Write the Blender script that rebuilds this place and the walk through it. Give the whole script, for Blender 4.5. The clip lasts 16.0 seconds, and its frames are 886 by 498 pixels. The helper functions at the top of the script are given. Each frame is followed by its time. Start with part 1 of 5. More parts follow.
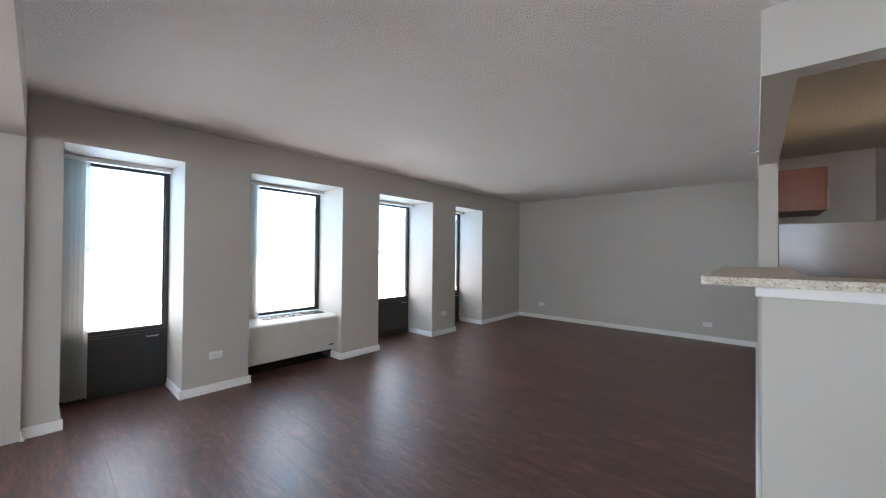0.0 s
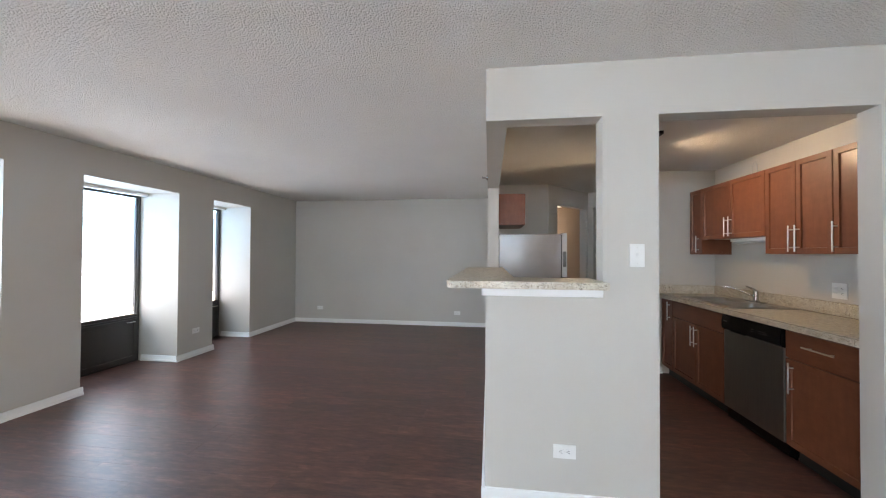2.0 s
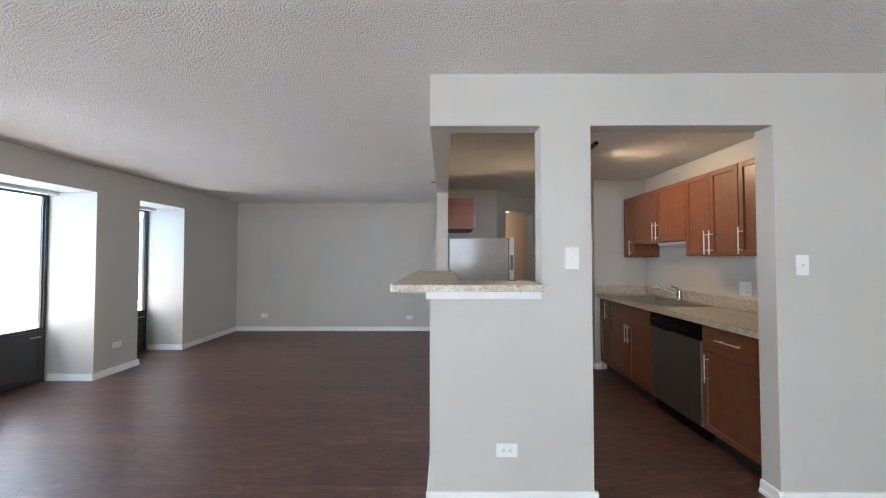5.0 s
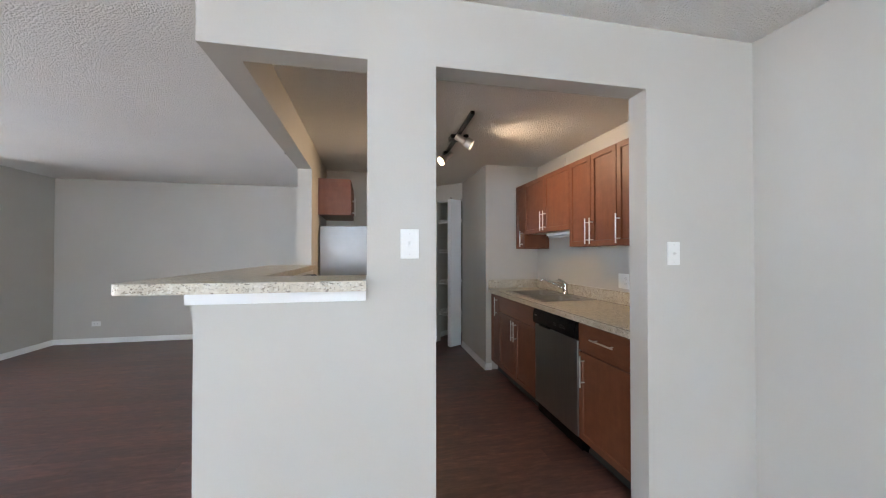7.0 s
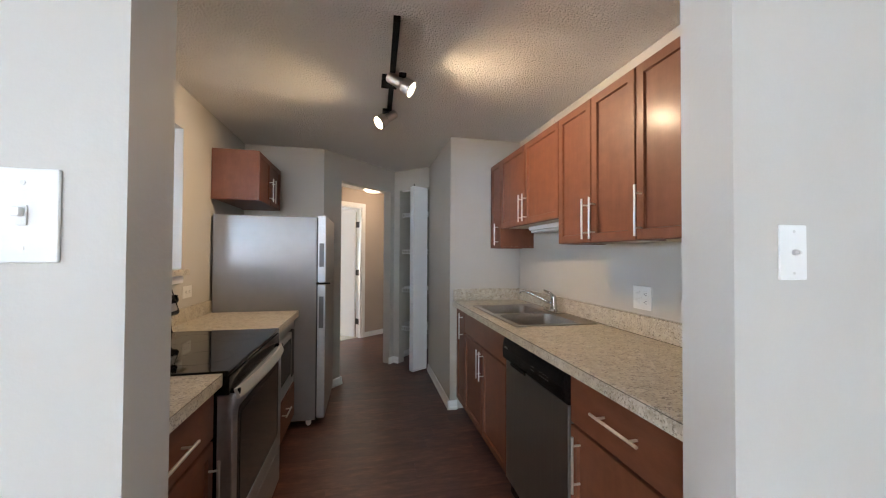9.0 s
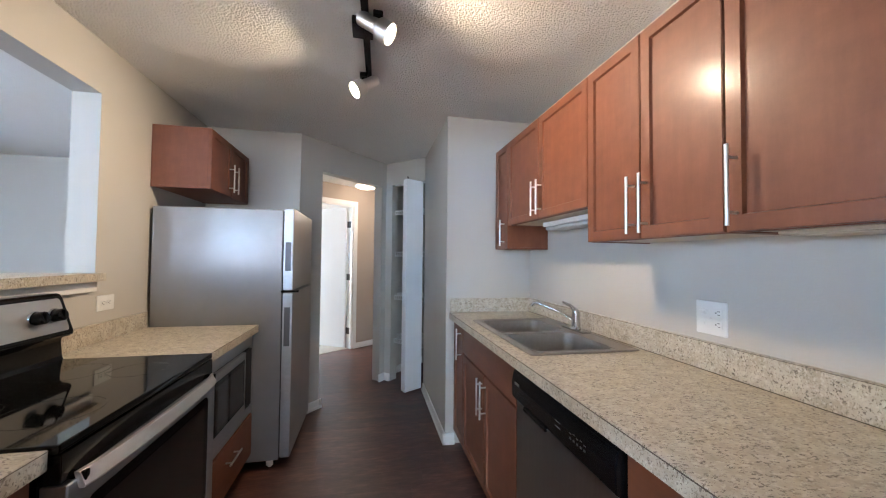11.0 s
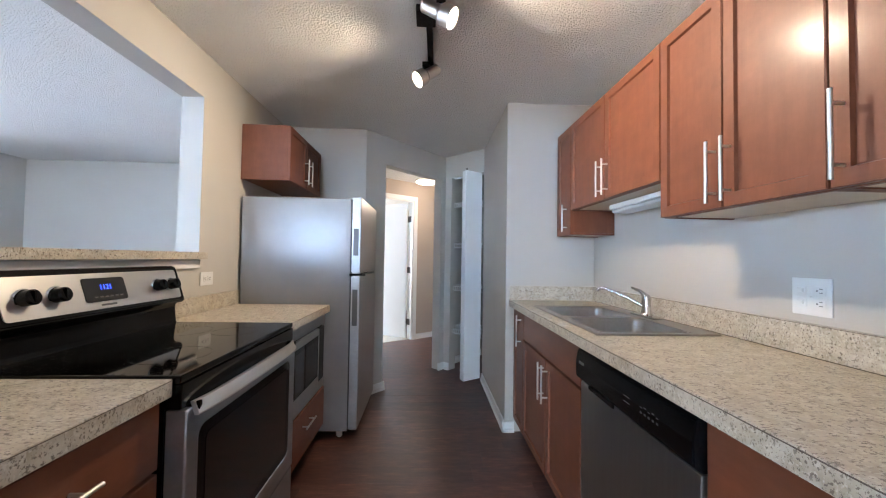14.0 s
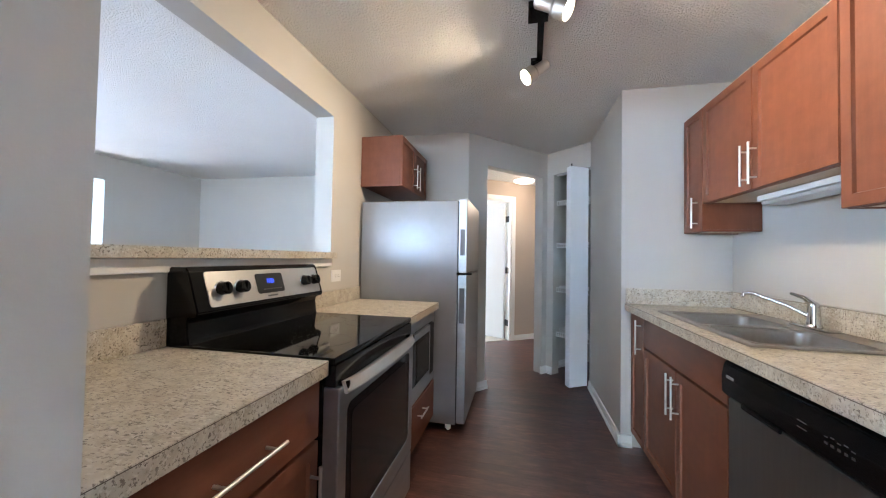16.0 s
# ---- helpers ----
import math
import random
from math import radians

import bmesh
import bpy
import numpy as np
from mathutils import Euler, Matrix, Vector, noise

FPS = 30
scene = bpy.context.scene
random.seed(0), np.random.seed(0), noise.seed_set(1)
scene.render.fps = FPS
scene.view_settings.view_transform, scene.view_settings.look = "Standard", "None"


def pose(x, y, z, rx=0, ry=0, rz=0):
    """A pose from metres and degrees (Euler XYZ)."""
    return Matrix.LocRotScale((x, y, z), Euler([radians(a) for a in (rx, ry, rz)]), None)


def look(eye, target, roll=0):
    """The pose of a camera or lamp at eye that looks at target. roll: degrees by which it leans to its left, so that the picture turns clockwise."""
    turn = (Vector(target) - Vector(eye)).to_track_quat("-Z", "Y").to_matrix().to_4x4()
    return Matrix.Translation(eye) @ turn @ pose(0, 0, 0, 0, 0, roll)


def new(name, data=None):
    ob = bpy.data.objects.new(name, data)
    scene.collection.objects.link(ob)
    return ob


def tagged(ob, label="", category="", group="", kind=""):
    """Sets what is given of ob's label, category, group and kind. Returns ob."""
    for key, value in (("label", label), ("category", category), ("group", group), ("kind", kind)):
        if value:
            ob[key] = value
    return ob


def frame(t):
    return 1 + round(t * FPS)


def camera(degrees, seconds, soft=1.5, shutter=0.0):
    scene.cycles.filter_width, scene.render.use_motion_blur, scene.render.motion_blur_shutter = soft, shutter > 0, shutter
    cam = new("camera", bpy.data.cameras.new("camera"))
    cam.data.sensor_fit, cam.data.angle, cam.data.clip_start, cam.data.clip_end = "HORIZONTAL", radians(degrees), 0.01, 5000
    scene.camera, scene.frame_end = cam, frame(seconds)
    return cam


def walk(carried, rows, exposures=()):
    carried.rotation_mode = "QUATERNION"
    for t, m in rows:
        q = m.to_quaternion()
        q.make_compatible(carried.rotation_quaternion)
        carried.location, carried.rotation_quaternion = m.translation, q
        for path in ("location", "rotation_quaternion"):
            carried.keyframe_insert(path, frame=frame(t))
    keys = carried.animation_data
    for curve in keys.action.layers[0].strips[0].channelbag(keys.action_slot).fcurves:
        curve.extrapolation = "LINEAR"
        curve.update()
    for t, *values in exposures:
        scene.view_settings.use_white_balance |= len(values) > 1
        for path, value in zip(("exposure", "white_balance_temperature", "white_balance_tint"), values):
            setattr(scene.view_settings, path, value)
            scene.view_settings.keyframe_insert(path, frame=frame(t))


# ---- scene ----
cam = camera(102.4, 16.0, soft=1.15)
PATH = [
    (0, (1.96, 2.204, 1.308), (0.641, 3.707, 1.33), 0.5),
    (0.5, (1.991, 2.251, 1.315), (1.034, 4.008, 1.344), 0.8),
    (1, (1.994, 2.282, 1.344), (1.38, 4.185, 1.373), 0.5),
    (1.5, (2.006, 2.295, 1.348), (1.619, 4.257, 1.374), 0.4),
    (2, (2.0, 2.312, 1.357), (1.742, 4.295, 1.384), 0.3),
    (2.5, (2.007, 2.312, 1.356), (1.81, 4.302, 1.385), 0.3),
    (3, (2.021, 2.302, 1.352), (1.854, 4.295, 1.382), 0.2),
    (5.3, (2.084, 2.329, 1.358), (2.127, 4.328, 1.409), -0.0),
    (5.5, (2.116, 2.35, 1.361), (2.202, 4.348, 1.397), -0.0),
    (6, (2.295, 2.486, 1.346), (2.523, 4.473, 1.371), -0.3),
    (6.5, (2.467, 2.634, 1.338), (2.82, 4.602, 1.372), -0.2),
    (7, (2.614, 2.849, 1.316), (3.016, 4.808, 1.34), -0.0),
    (7.5, (2.776, 3.07, 1.334), (3.197, 5.025, 1.36), -0.1),
    (8, (2.972, 3.321, 1.321), (3.408, 5.272, 1.349), -0.1),
    (8.5, (3.119, 3.523, 1.328), (3.544, 5.477, 1.362), 0.2),
    (9, (3.203, 3.752, 1.306), (3.624, 5.707, 1.34), 0.3),
    (9.2, (3.247, 3.836, 1.3), (3.658, 5.793, 1.34), 0.3),
    (11.3, (3.372, 4.245, 1.294), (3.767, 6.205, 1.351), 0.7),
    (11.5, (3.365, 4.242, 1.276), (3.752, 6.203, 1.334), 0.8),
    (12, (3.34, 4.211, 1.266), (3.661, 6.184, 1.323), 0.7),
    (12.5, (3.368, 4.195, 1.248), (3.615, 6.179, 1.304), 0.6),
    (13, (3.397, 4.192, 1.226), (3.61, 6.18, 1.28), 0.7),
    (13.5, (3.389, 4.207, 1.225), (3.564, 6.199, 1.277), 0.9),
    (14, (3.352, 4.214, 1.2), (3.435, 6.212, 1.254), 0.9),
    (14.5, (3.301, 4.216, 1.186), (3.217, 6.213, 1.241), 1.0),
    (15, (3.27, 4.211, 1.187), (3.009, 6.193, 1.239), 1.0),
    (15.5, (3.246, 4.192, 1.188), (2.86, 6.153, 1.237), 1.1),
    (16, (3.258, 4.189, 1.193), (2.834, 6.143, 1.242), 1.0),
]
EXPOSURES = [(0.0, -1.25, 7450, 14), (0.5, -1.31, 7500, 13), (1.0, -1.02, 7500, 13), (2.0, -0.79, 7500, 13), (3.0, -0.75, 7450, 13), (5.5, -0.71, 7350, 13), (7.0, -0.61, 7350, 13), (8.0, -0.54, 7400, 13), (9.0, -0.35, 7300, 13), (11.5, 0.12, 6200, 10), (14.5, 0.24, 6150, 10), (16.0, 0.33, 6200, 9)]
walk(cam, [(t, look(eye, target, roll)) for t, eye, target, roll in PATH], EXPOSURES)

# ---- world and large lights ----
def set_world():
    w = bpy.data.worlds.new("sky")
    scene.world = w
    w.use_nodes = True
    n = w.node_tree.nodes
    bg = n["Background"]
    sky = n.new("ShaderNodeTexSky")
    sky.sky_type = "NISHITA"
    sky.sun_disc = False
    sky.sun_elevation = radians(50)
    sky.sun_rotation = radians(110)
    w.node_tree.links.new(sky.outputs[0], bg.inputs[0])
    bg.inputs[1].default_value = 0.12


set_world()
sun = new("sun", bpy.data.lights.new("sun", "SUN"))
sun.data.energy, sun.data.angle, sun.data.color = 2.0, radians(0.5), (1, 0.96, 0.9)
sun.matrix_world = look((20, 2, 26), (0, 5, 0))


def window_light(at, width, height, way, power, sky=1.15, ground=0.95):
    """Daylight standing in a window's opening: cool from the sky in its upper half, warmer from the ground in its lower half."""
    h = height * 0.54
    for sign, colour, share in ((1, (0.45, 0.74, 1.02), sky), (-1, (1.18, 0.975, 0.76), ground)):
        d = bpy.data.lights.new("window_daylight", "AREA")
        d.shape, d.size, d.size_y = "RECTANGLE", width * 1.08, h
        d.energy, d.color = power * share * d.size * h, colour
        p = Vector(at) + Vector((0, 0, sign * height * 0.25))
        new("window_daylight", d).matrix_world = look(p, p + Vector(way) + Vector((0, 0, -0.60 * sign)))


# ---- measures ----
XW, XG = -1.838, -2.375         # window wall: inner face, window frames
YF = 8.995                      # far wall
YK, YK2 = 4.314, 4.432          # kitchen front wall: faces
XS, XS2 = 1.980, 2.100          # side wall of the kitchen: faces
XR = 4.540                      # right-hand wall
YE = 6.715                      # end wall of the sink run
ZC = 2.398                      # ceiling
ZK = 2.322                      # lower ceiling of kitchen and hall
ZH = 2.102                      # heads of the openings
YB = 2.145                      # beam behind the window row
WT = 2.095                      # heads of the window recesses
WINDOWS = [(2.325, 3.060), (3.607, 4.664), (5.230, 6.285), (6.848, 7.628)]
# unseen window added to the west wall behind the walker
ADDED_BACK_WINDOW = (0.10, 1.45)
# unseen openings added in the south wall to let daylight in from behind
ADDED_SOUTH_WINDOWS = [(-0.75, 0.70), (1.45, 3.40)]
SZ0, SZ1 = 0.85, 2.27           # sills and heads of the added south windows
DA, DB = Vector((2.80, 7.335, 0)), Vector((3.535, 8.14, 0))    # slanted wall with the hall doorway
PC = Vector((3.905, 7.775, 0))                                 # pantry's other side
ZL, ZR = 0.885, 0.918           # worktops
ZW0, ZW1 = 0.555, 2.07          # window sashes

DAY, DAY_SOUTH = 27.0, 42.0
for y0, y1 in WINDOWS:
    window_light((XG - 0.25, (y0 + y1) / 2, (ZW0 + ZW1) / 2), y1 - y0 - 0.04, ZW1 - ZW0, (1, 0, 0), DAY)
# stronger lamp in the added back window, to brighten the far kitchen
window_light((XG - 0.25, sum(ADDED_BACK_WINDOW) / 2, (ZW0 + ZW1) / 2), ADDED_BACK_WINDOW[1] - ADDED_BACK_WINDOW[0] - 0.04, ZW1 - ZW0, (1, 0.25, 0), DAY, 2.0, 1.5)
# lamps of the added south windows brighten kitchen front and refrigerator
for x0, x1 in ADDED_SOUTH_WINDOWS:
    window_light(((x0 + x1) / 2, -1.80, (SZ0 + SZ1) / 2), x1 - x0 - 0.04, SZ1 - SZ0, (0, 1, 0), DAY_SOUTH, 1.32, 0.85)


# ---- materials ----
def nodes_of(name):
    m = bpy.data.materials.new(name)
    m.use_nodes = True
    t = m.node_tree
    return m, t, t.nodes["Principled BSDF"]


def add(t, kind, **kw):
    n = t.nodes.new(kind)
    for k, v in kw.items():
        n.inputs[k].default_value = v
    return n


def position(t, scale=(1, 1, 1), rot=(0, 0, 0)):
    g = t.nodes.new("ShaderNodeNewGeometry")
    m = t.nodes.new("ShaderNodeMapping")
    m.inputs["Scale"].default_value = scale
    m.inputs["Rotation"].default_value = rot
    t.links.new(g.outputs["Position"], m.inputs["Vector"])
    return m.outputs[0]


def ramp(t, fac, stops):
    r = t.nodes.new("ShaderNodeValToRGB")
    e = r.color_ramp.elements
    while len(e) < len(stops):
        e.new(0.5)
    for el, (p, c) in zip(e, stops):
        el.position, el.color = p, (*c, 1)
    t.links.new(fac, r.inputs[0])
    return r.outputs[0]


def noise_fac(t, vec, scale, detail=4.0, rough=0.5):
    n = add(t, "ShaderNodeTexNoise", Scale=scale, Detail=detail, Roughness=rough)
    t.links.new(vec, n.inputs["Vector"])
    return n.outputs[0]


def bump(t, b, height, strength, distance):
    n = add(t, "ShaderNodeBump", Strength=strength, Distance=distance)
    t.links.new(height, n.inputs["Height"])
    t.links.new(n.outputs[0], b.inputs["Normal"])
    return n


def grey_map(t, fac, lo, hi):
    r = t.nodes.new("ShaderNodeMapRange")
    r.inputs["To Min"].default_value, r.inputs["To Max"].default_value = lo, hi
    t.links.new(fac, r.inputs["Value"])
    return r.outputs[0]


def mix_rgb(t, fac, a, b, kind="MIX"):
    n = t.nodes.new("ShaderNodeMix")
    n.data_type, n.blend_type = "RGBA", kind
    for sock, val in ((n.inputs[0], fac), (n.inputs[6], a), (n.inputs[7], b)):
        if isinstance(val, (tuple, float, int)):
            sock.default_value = (*val, 1) if isinstance(val, tuple) else val
        else:
            t.links.new(val, sock)
    return n.outputs[2]


def paint(name, colour, rough=0.55, relief=0.25, scale=110.0):
    m, t, b = nodes_of(name)
    p = position(t)
    c = ramp(t, noise_fac(t, p, 1.3, 5), [(0.3, tuple(v * 0.96 for v in colour)), (0.7, tuple(min(1, v * 1.03) for v in colour))])
    t.links.new(c, b.inputs["Base Color"])
    t.links.new(grey_map(t, noise_fac(t, p, 6, 3), rough - 0.06, rough + 0.08), b.inputs["Roughness"])
    bump(t, b, noise_fac(t, p, scale, 3), relief, 0.002)
    return m


def stipple(name, colour):
    m, t, b = nodes_of(name)
    p = position(t)
    t.links.new(ramp(t, noise_fac(t, p, 1.1, 5), [(0.3, tuple(v * 0.95 for v in colour)), (0.7, colour)]), b.inputs["Base Color"])
    b.inputs["Roughness"].default_value = 0.8
    v = add(t, "ShaderNodeTexVoronoi", Scale=118.0)
    t.links.new(p, v.inputs["Vector"])
    n = noise_fac(t, p, 95, 4, 0.65)
    s = t.nodes.new("ShaderNodeMath")
    s.operation = "SUBTRACT"
    t.links.new(n, s.inputs[0])
    t.links.new(v.outputs["Distance"], s.inputs[1])
    bump(t, b, s.outputs[0], 0.95, 0.0095)
    return m


def plain(name, colour, rough=0.4, metal=0.0, relief=0.0, scale=200.0, coat=0.0):
    m, t, b = nodes_of(name)
    p = position(t)
    t.links.new(ramp(t, noise_fac(t, p, 9, 4), [(0.3, tuple(v * 0.93 for v in colour)), (0.7, colour)]), b.inputs["Base Color"])
    t.links.new(grey_map(t, noise_fac(t, p, 25, 4), max(0.02, rough - 0.05), rough + 0.05), b.inputs["Roughness"])
    b.inputs["Metallic"].default_value = metal
    b.inputs["Coat Weight"].default_value = coat
    if relief:
        bump(t, b, noise_fac(t, p, scale, 3), relief, 0.001)
    return m


def smooth(name, colour, rough, metal, spec):
    """A factory-smooth surface with faint smudges."""
    m, t, b = nodes_of(name)
    b.inputs["Base Color"].default_value = (*colour, 1)
    t.links.new(grey_map(t, noise_fac(t, position(t), 7, 3), rough * 0.9, rough * 1.15), b.inputs["Roughness"])
    b.inputs["Metallic"].default_value = metal
    b.inputs["Specular IOR Level"].default_value = spec
    return m


def brushed(name, colour, rough, stretch):
    m, t, b = nodes_of(name)
    p = position(t, stretch)
    f = noise_fac(t, p, 60, 4, 0.6)
    t.links.new(ramp(t, f, [(0.3, tuple(v * 0.88 for v in colour)), (0.7, colour)]), b.inputs["Base Color"])
    b.inputs["Metallic"].default_value = 1.0
    q = position(t)
    s = t.nodes.new("ShaderNodeMath")
    s.operation = "ADD"
    t.links.new(grey_map(t, f, rough - 0.05, rough + 0.05), s.inputs[0])
    t.links.new(grey_map(t, noise_fac(t, q, 3, 4), -0.03, 0.05), s.inputs[1])
    t.links.new(s.outputs[0], b.inputs["Roughness"])
    bump(t, b, f, 0.06, 0.0005)
    return m


def wood_cabinet(name, grain):
    """Red-brown stained maple; grain: the stretch along each axis."""
    m, t, b = nodes_of(name)
    p = position(t, grain)
    fine = noise_fac(t, p, 26, 6, 0.65)
    cloud = noise_fac(t, position(t, (1.0, 1.0, 1.7)), 11, 6, 0.62)
    c = ramp(t, fine, [(0.22, (0.142, 0.0445, 0.0215)), (0.5, (0.168, 0.0568, 0.0280)), (0.8, (0.202, 0.0700, 0.0355))])
    d = ramp(t, cloud, [(0.3, (0.87, 0.85, 0.84)), (0.7, (1.06, 1.07, 1.07))])
    t.links.new(mix_rgb(t, 1.0, c, d, "MULTIPLY"), b.inputs["Base Color"])
    t.links.new(grey_map(t, fine, 0.42, 0.54), b.inputs["Roughness"])
    b.inputs["Specular IOR Level"].default_value = 0.32
    b.inputs["Coat Weight"].default_value = 0.20
    b.inputs["Coat Roughness"].default_value = 0.20
    bump(t, b, fine, 0.05, 0.0006)
    return m


def floor_wood(name):
    m, t, b = nodes_of(name)
    info = t.nodes.new("ShaderNodeObjectInfo")
    g = t.nodes.new("ShaderNodeNewGeometry")
    addr = t.nodes.new("ShaderNodeMath")
    addr.operation = "ADD"
    t.links.new(info.outputs["Random"], addr.inputs[0])
    t.links.new(g.outputs["Random Per Island"], addr.inputs[1])
    rnd = t.nodes.new("ShaderNodeMath")
    rnd.operation = "FRACT"
    t.links.new(addr.outputs[0], rnd.inputs[0])
    off = t.nodes.new("ShaderNodeCombineXYZ")
    t.links.new(grey_map(t, rnd.outputs[0], 0, 37), off.inputs[0])
    t.links.new(grey_map(t, rnd.outputs[0], 0, 11), off.inputs[2])
    va = t.nodes.new("ShaderNodeVectorMath")
    va.operation = "ADD"
    t.links.new(position(t, FLOOR_GRAIN), va.inputs[0])
    t.links.new(off.outputs[0], va.inputs[1])
    fine = noise_fac(t, va.outputs[0], 13, 7, 0.66)
    patch = noise_fac(t, va.outputs[0], 4.2, 4, 0.55)
    wide = noise_fac(t, position(t), 0.8, 3)
    c = ramp(t, fine, [(0.28, (0.057, 0.0255, 0.0208)), (0.50, (0.097, 0.0435, 0.0350)), (0.76, (0.172, 0.080, 0.064))])
    d = ramp(t, patch, [(0.30, (0.64, 0.62, 0.62)), (0.5, (0.98, 0.96, 0.95)), (0.68, (1.42, 1.38, 1.35))])
    e = ramp(t, rnd.outputs[0], [(0.0, (0.82, 0.81, 0.81)), (1.0, (1.15, 1.12, 1.10))])
    c = mix_rgb(t, 1.0, c, d, "MULTIPLY")
    t.links.new(mix_rgb(t, 1.0, c, e, "MULTIPLY"), b.inputs["Base Color"])
    r = t.nodes.new("ShaderNodeMath")
    r.operation = "ADD"
    t.links.new(grey_map(t, patch, 0.30, 0.45), r.inputs[0])
    t.links.new(grey_map(t, wide, -0.02, 0.04), r.inputs[1])
    t.links.new(r.outputs[0], b.inputs["Roughness"])
    b.inputs["Specular IOR Level"].default_value = 0.74
    bump(t, b, fine, 0.07, 0.0010)
    return m


def granite(name):
    """Speckled cream laminate with grey-brown flecks."""
    m, t, b = nodes_of(name)
    p = position(t, (1, 1.0, 1), (0, 0, 0.5))
    cloud = noise_fac(t, p, 24, 5, 0.6)
    base = ramp(t, cloud, [(0.3, (0.40, 0.345, 0.262)), (0.5, (0.51, 0.455, 0.365)), (0.7, (0.61, 0.565, 0.475))])
    pf = position(t, (0.60, 1.0, 0.85), (0, 0, 0.3))
    light = ramp(t, noise_fac(t, pf, 120, 3), [(0.56, (0, 0, 0)), (0.64, (0.7, 0.7, 0.7))])
    c = mix_rgb(t, light, base, (0.66, 0.62, 0.54))
    fleck = noise_fac(t, pf, 175, 4, 0.6)
    mask = ramp(t, fleck, [(0.555, (0, 0, 0)), (0.595, (1, 1, 1))])
    where = ramp(t, noise_fac(t, p, 30, 3), [(0.38, (0.35, 0.35, 0.35)), (0.58, (0.95, 0.95, 0.95))])
    c = mix_rgb(t, mix_rgb(t, 1.0, mask, where, "MULTIPLY"), c, (0.150, 0.122, 0.094))
    dark = ramp(t, noise_fac(t, position(t, (0.45, 1.0, 0.8), (0, 0, 0.2)), 125, 3, 0.6), [(0.64, (0, 0, 0)), (0.68, (0.65, 0.65, 0.65))])
    c = mix_rgb(t, dark, c, (0.070, 0.044, 0.036))
    t.links.new(c, b.inputs["Base Color"])
    t.links.new(grey_map(t, fleck, 0.30, 0.42), b.inputs["Roughness"])
    bump(t, b, fleck, 0.04, 0.0005)
    return m


def glowing(name, colour, strength):
    m, t, b = nodes_of(name)
    b.inputs["Base Color"].default_value = (*colour, 1)
    b.inputs["Emission Color"].default_value = (*colour, 1)
    b.inputs["Emission Strength"].default_value = strength
    return m


def clear_glass(name):
    m, t, b = nodes_of(name)
    b.inputs["Base Color"].default_value = (0.96, 0.98, 0.98, 1)
    b.inputs["Transmission Weight"].default_value = 1.0
    b.inputs["Roughness"].default_value = 0.0
    b.inputs["IOR"].default_value = 1.01
    return m


def vane_plastic(name):
    m, t, b = nodes_of(name)
    b.inputs["Base Color"].default_value = (0.62, 0.62, 0.59, 1)
    b.inputs["Roughness"].default_value = 0.45
    b.inputs["Alpha"].default_value = 0.88
    return m


FLOOR_GRAIN = (0.9, 4.2, 1.0)
WALL = paint("greige_wall_paint", (0.52, 0.497, 0.458))
HALLWALL = paint("hall_wall_paint", (0.45, 0.375, 0.315))
CEIL = stipple("stippled_ceiling", (0.86, 0.845, 0.82))
TRIM = paint("white_trim_paint", (0.80, 0.80, 0.79), 0.35, 0.1, 60)
FLOOR = floor_wood("dark_plank_floor")
JOINT = plain("floor_joint", (0.040, 0.020, 0.016), 0.7)
WOODV = wood_cabinet("stained_maple_upright", (1.0, 1.0, 0.16))
WOODH = wood_cabinet("stained_maple_level", (1.0, 0.16, 1.0))
CARCASS = plain("pale_cabinet_underside", (0.55, 0.47, 0.37), 0.5)
STONE = granite("speckled_laminate")
SEAM = plain("dark_seam", (0.09, 0.065, 0.045), 0.5)
STEEL = brushed("brushed_steel", (0.47, 0.485, 0.515), 0.37, (1, 0.06, 1))
PLATE = smooth("smooth_control_steel", (0.66, 0.64, 0.61), 0.33, 1.0, 0.5)
STEELK = brushed("smoky_steel", (0.35, 0.345, 0.335), 0.37, (1, 1, 0.05))
STEELM = brushed("satin_steel", (0.52, 0.52, 0.53), 0.40, (1, 0.06, 1))
STEELD = brushed("dark_brushed_steel", (0.56, 0.53, 0.51), 0.37, (1, 1, 0.05))
FRIDGE_SIDE = plain("grey_fridge_side", (0.29, 0.29, 0.305), 0.205, 0.10, 0.06, 160)
FRIDGE_SIDE.node_tree.nodes["Principled BSDF"].inputs["Specular IOR Level"].default_value = 0.36
BAND = brushed("bright_band_steel", (0.86, 0.83, 0.80), 0.36, (1, 0.06, 1))
NICKEL = smooth("nickel_handle", (0.70, 0.69, 0.67), 0.36, 1.0, 0.5)
CHROME = smooth("chrome", (0.62, 0.62, 0.63), 0.11, 1.0, 0.5)
SINK = brushed("sink_steel", (0.45, 0.415, 0.385), 0.37, (1, 0.2, 1))
BLACK = smooth("black_plastic", (0.0045, 0.0045, 0.005), 0.16, 0.0, 0.30)
GLOSS = smooth("black_glass", (0.003, 0.003, 0.003), 0.045, 0.0, 0.27)
PANELG = smooth("smoky_display", (0.030, 0.031, 0.033), 0.18, 0.0, 0.4)
DARKGLASS = smooth("oven_window_glass", (0.015, 0.013, 0.012), 0.06, 0.0, 0.6)
GRIP = plain("grey_grip_plastic", (0.10, 0.10, 0.105), 0.45)
CARPET = plain("pale_carpet", (0.50, 0.45, 0.39), 0.9, 0.0, 0.6, 240)
WHITE = plain("white_plastic", (0.80, 0.80, 0.78), 0.35)
DOORW = paint("white_door_paint", (0.78, 0.79, 0.80), 0.4, 0.1, 60)
LENS = plain("light_lens_plastic", (0.50, 0.50, 0.50), 0.30)
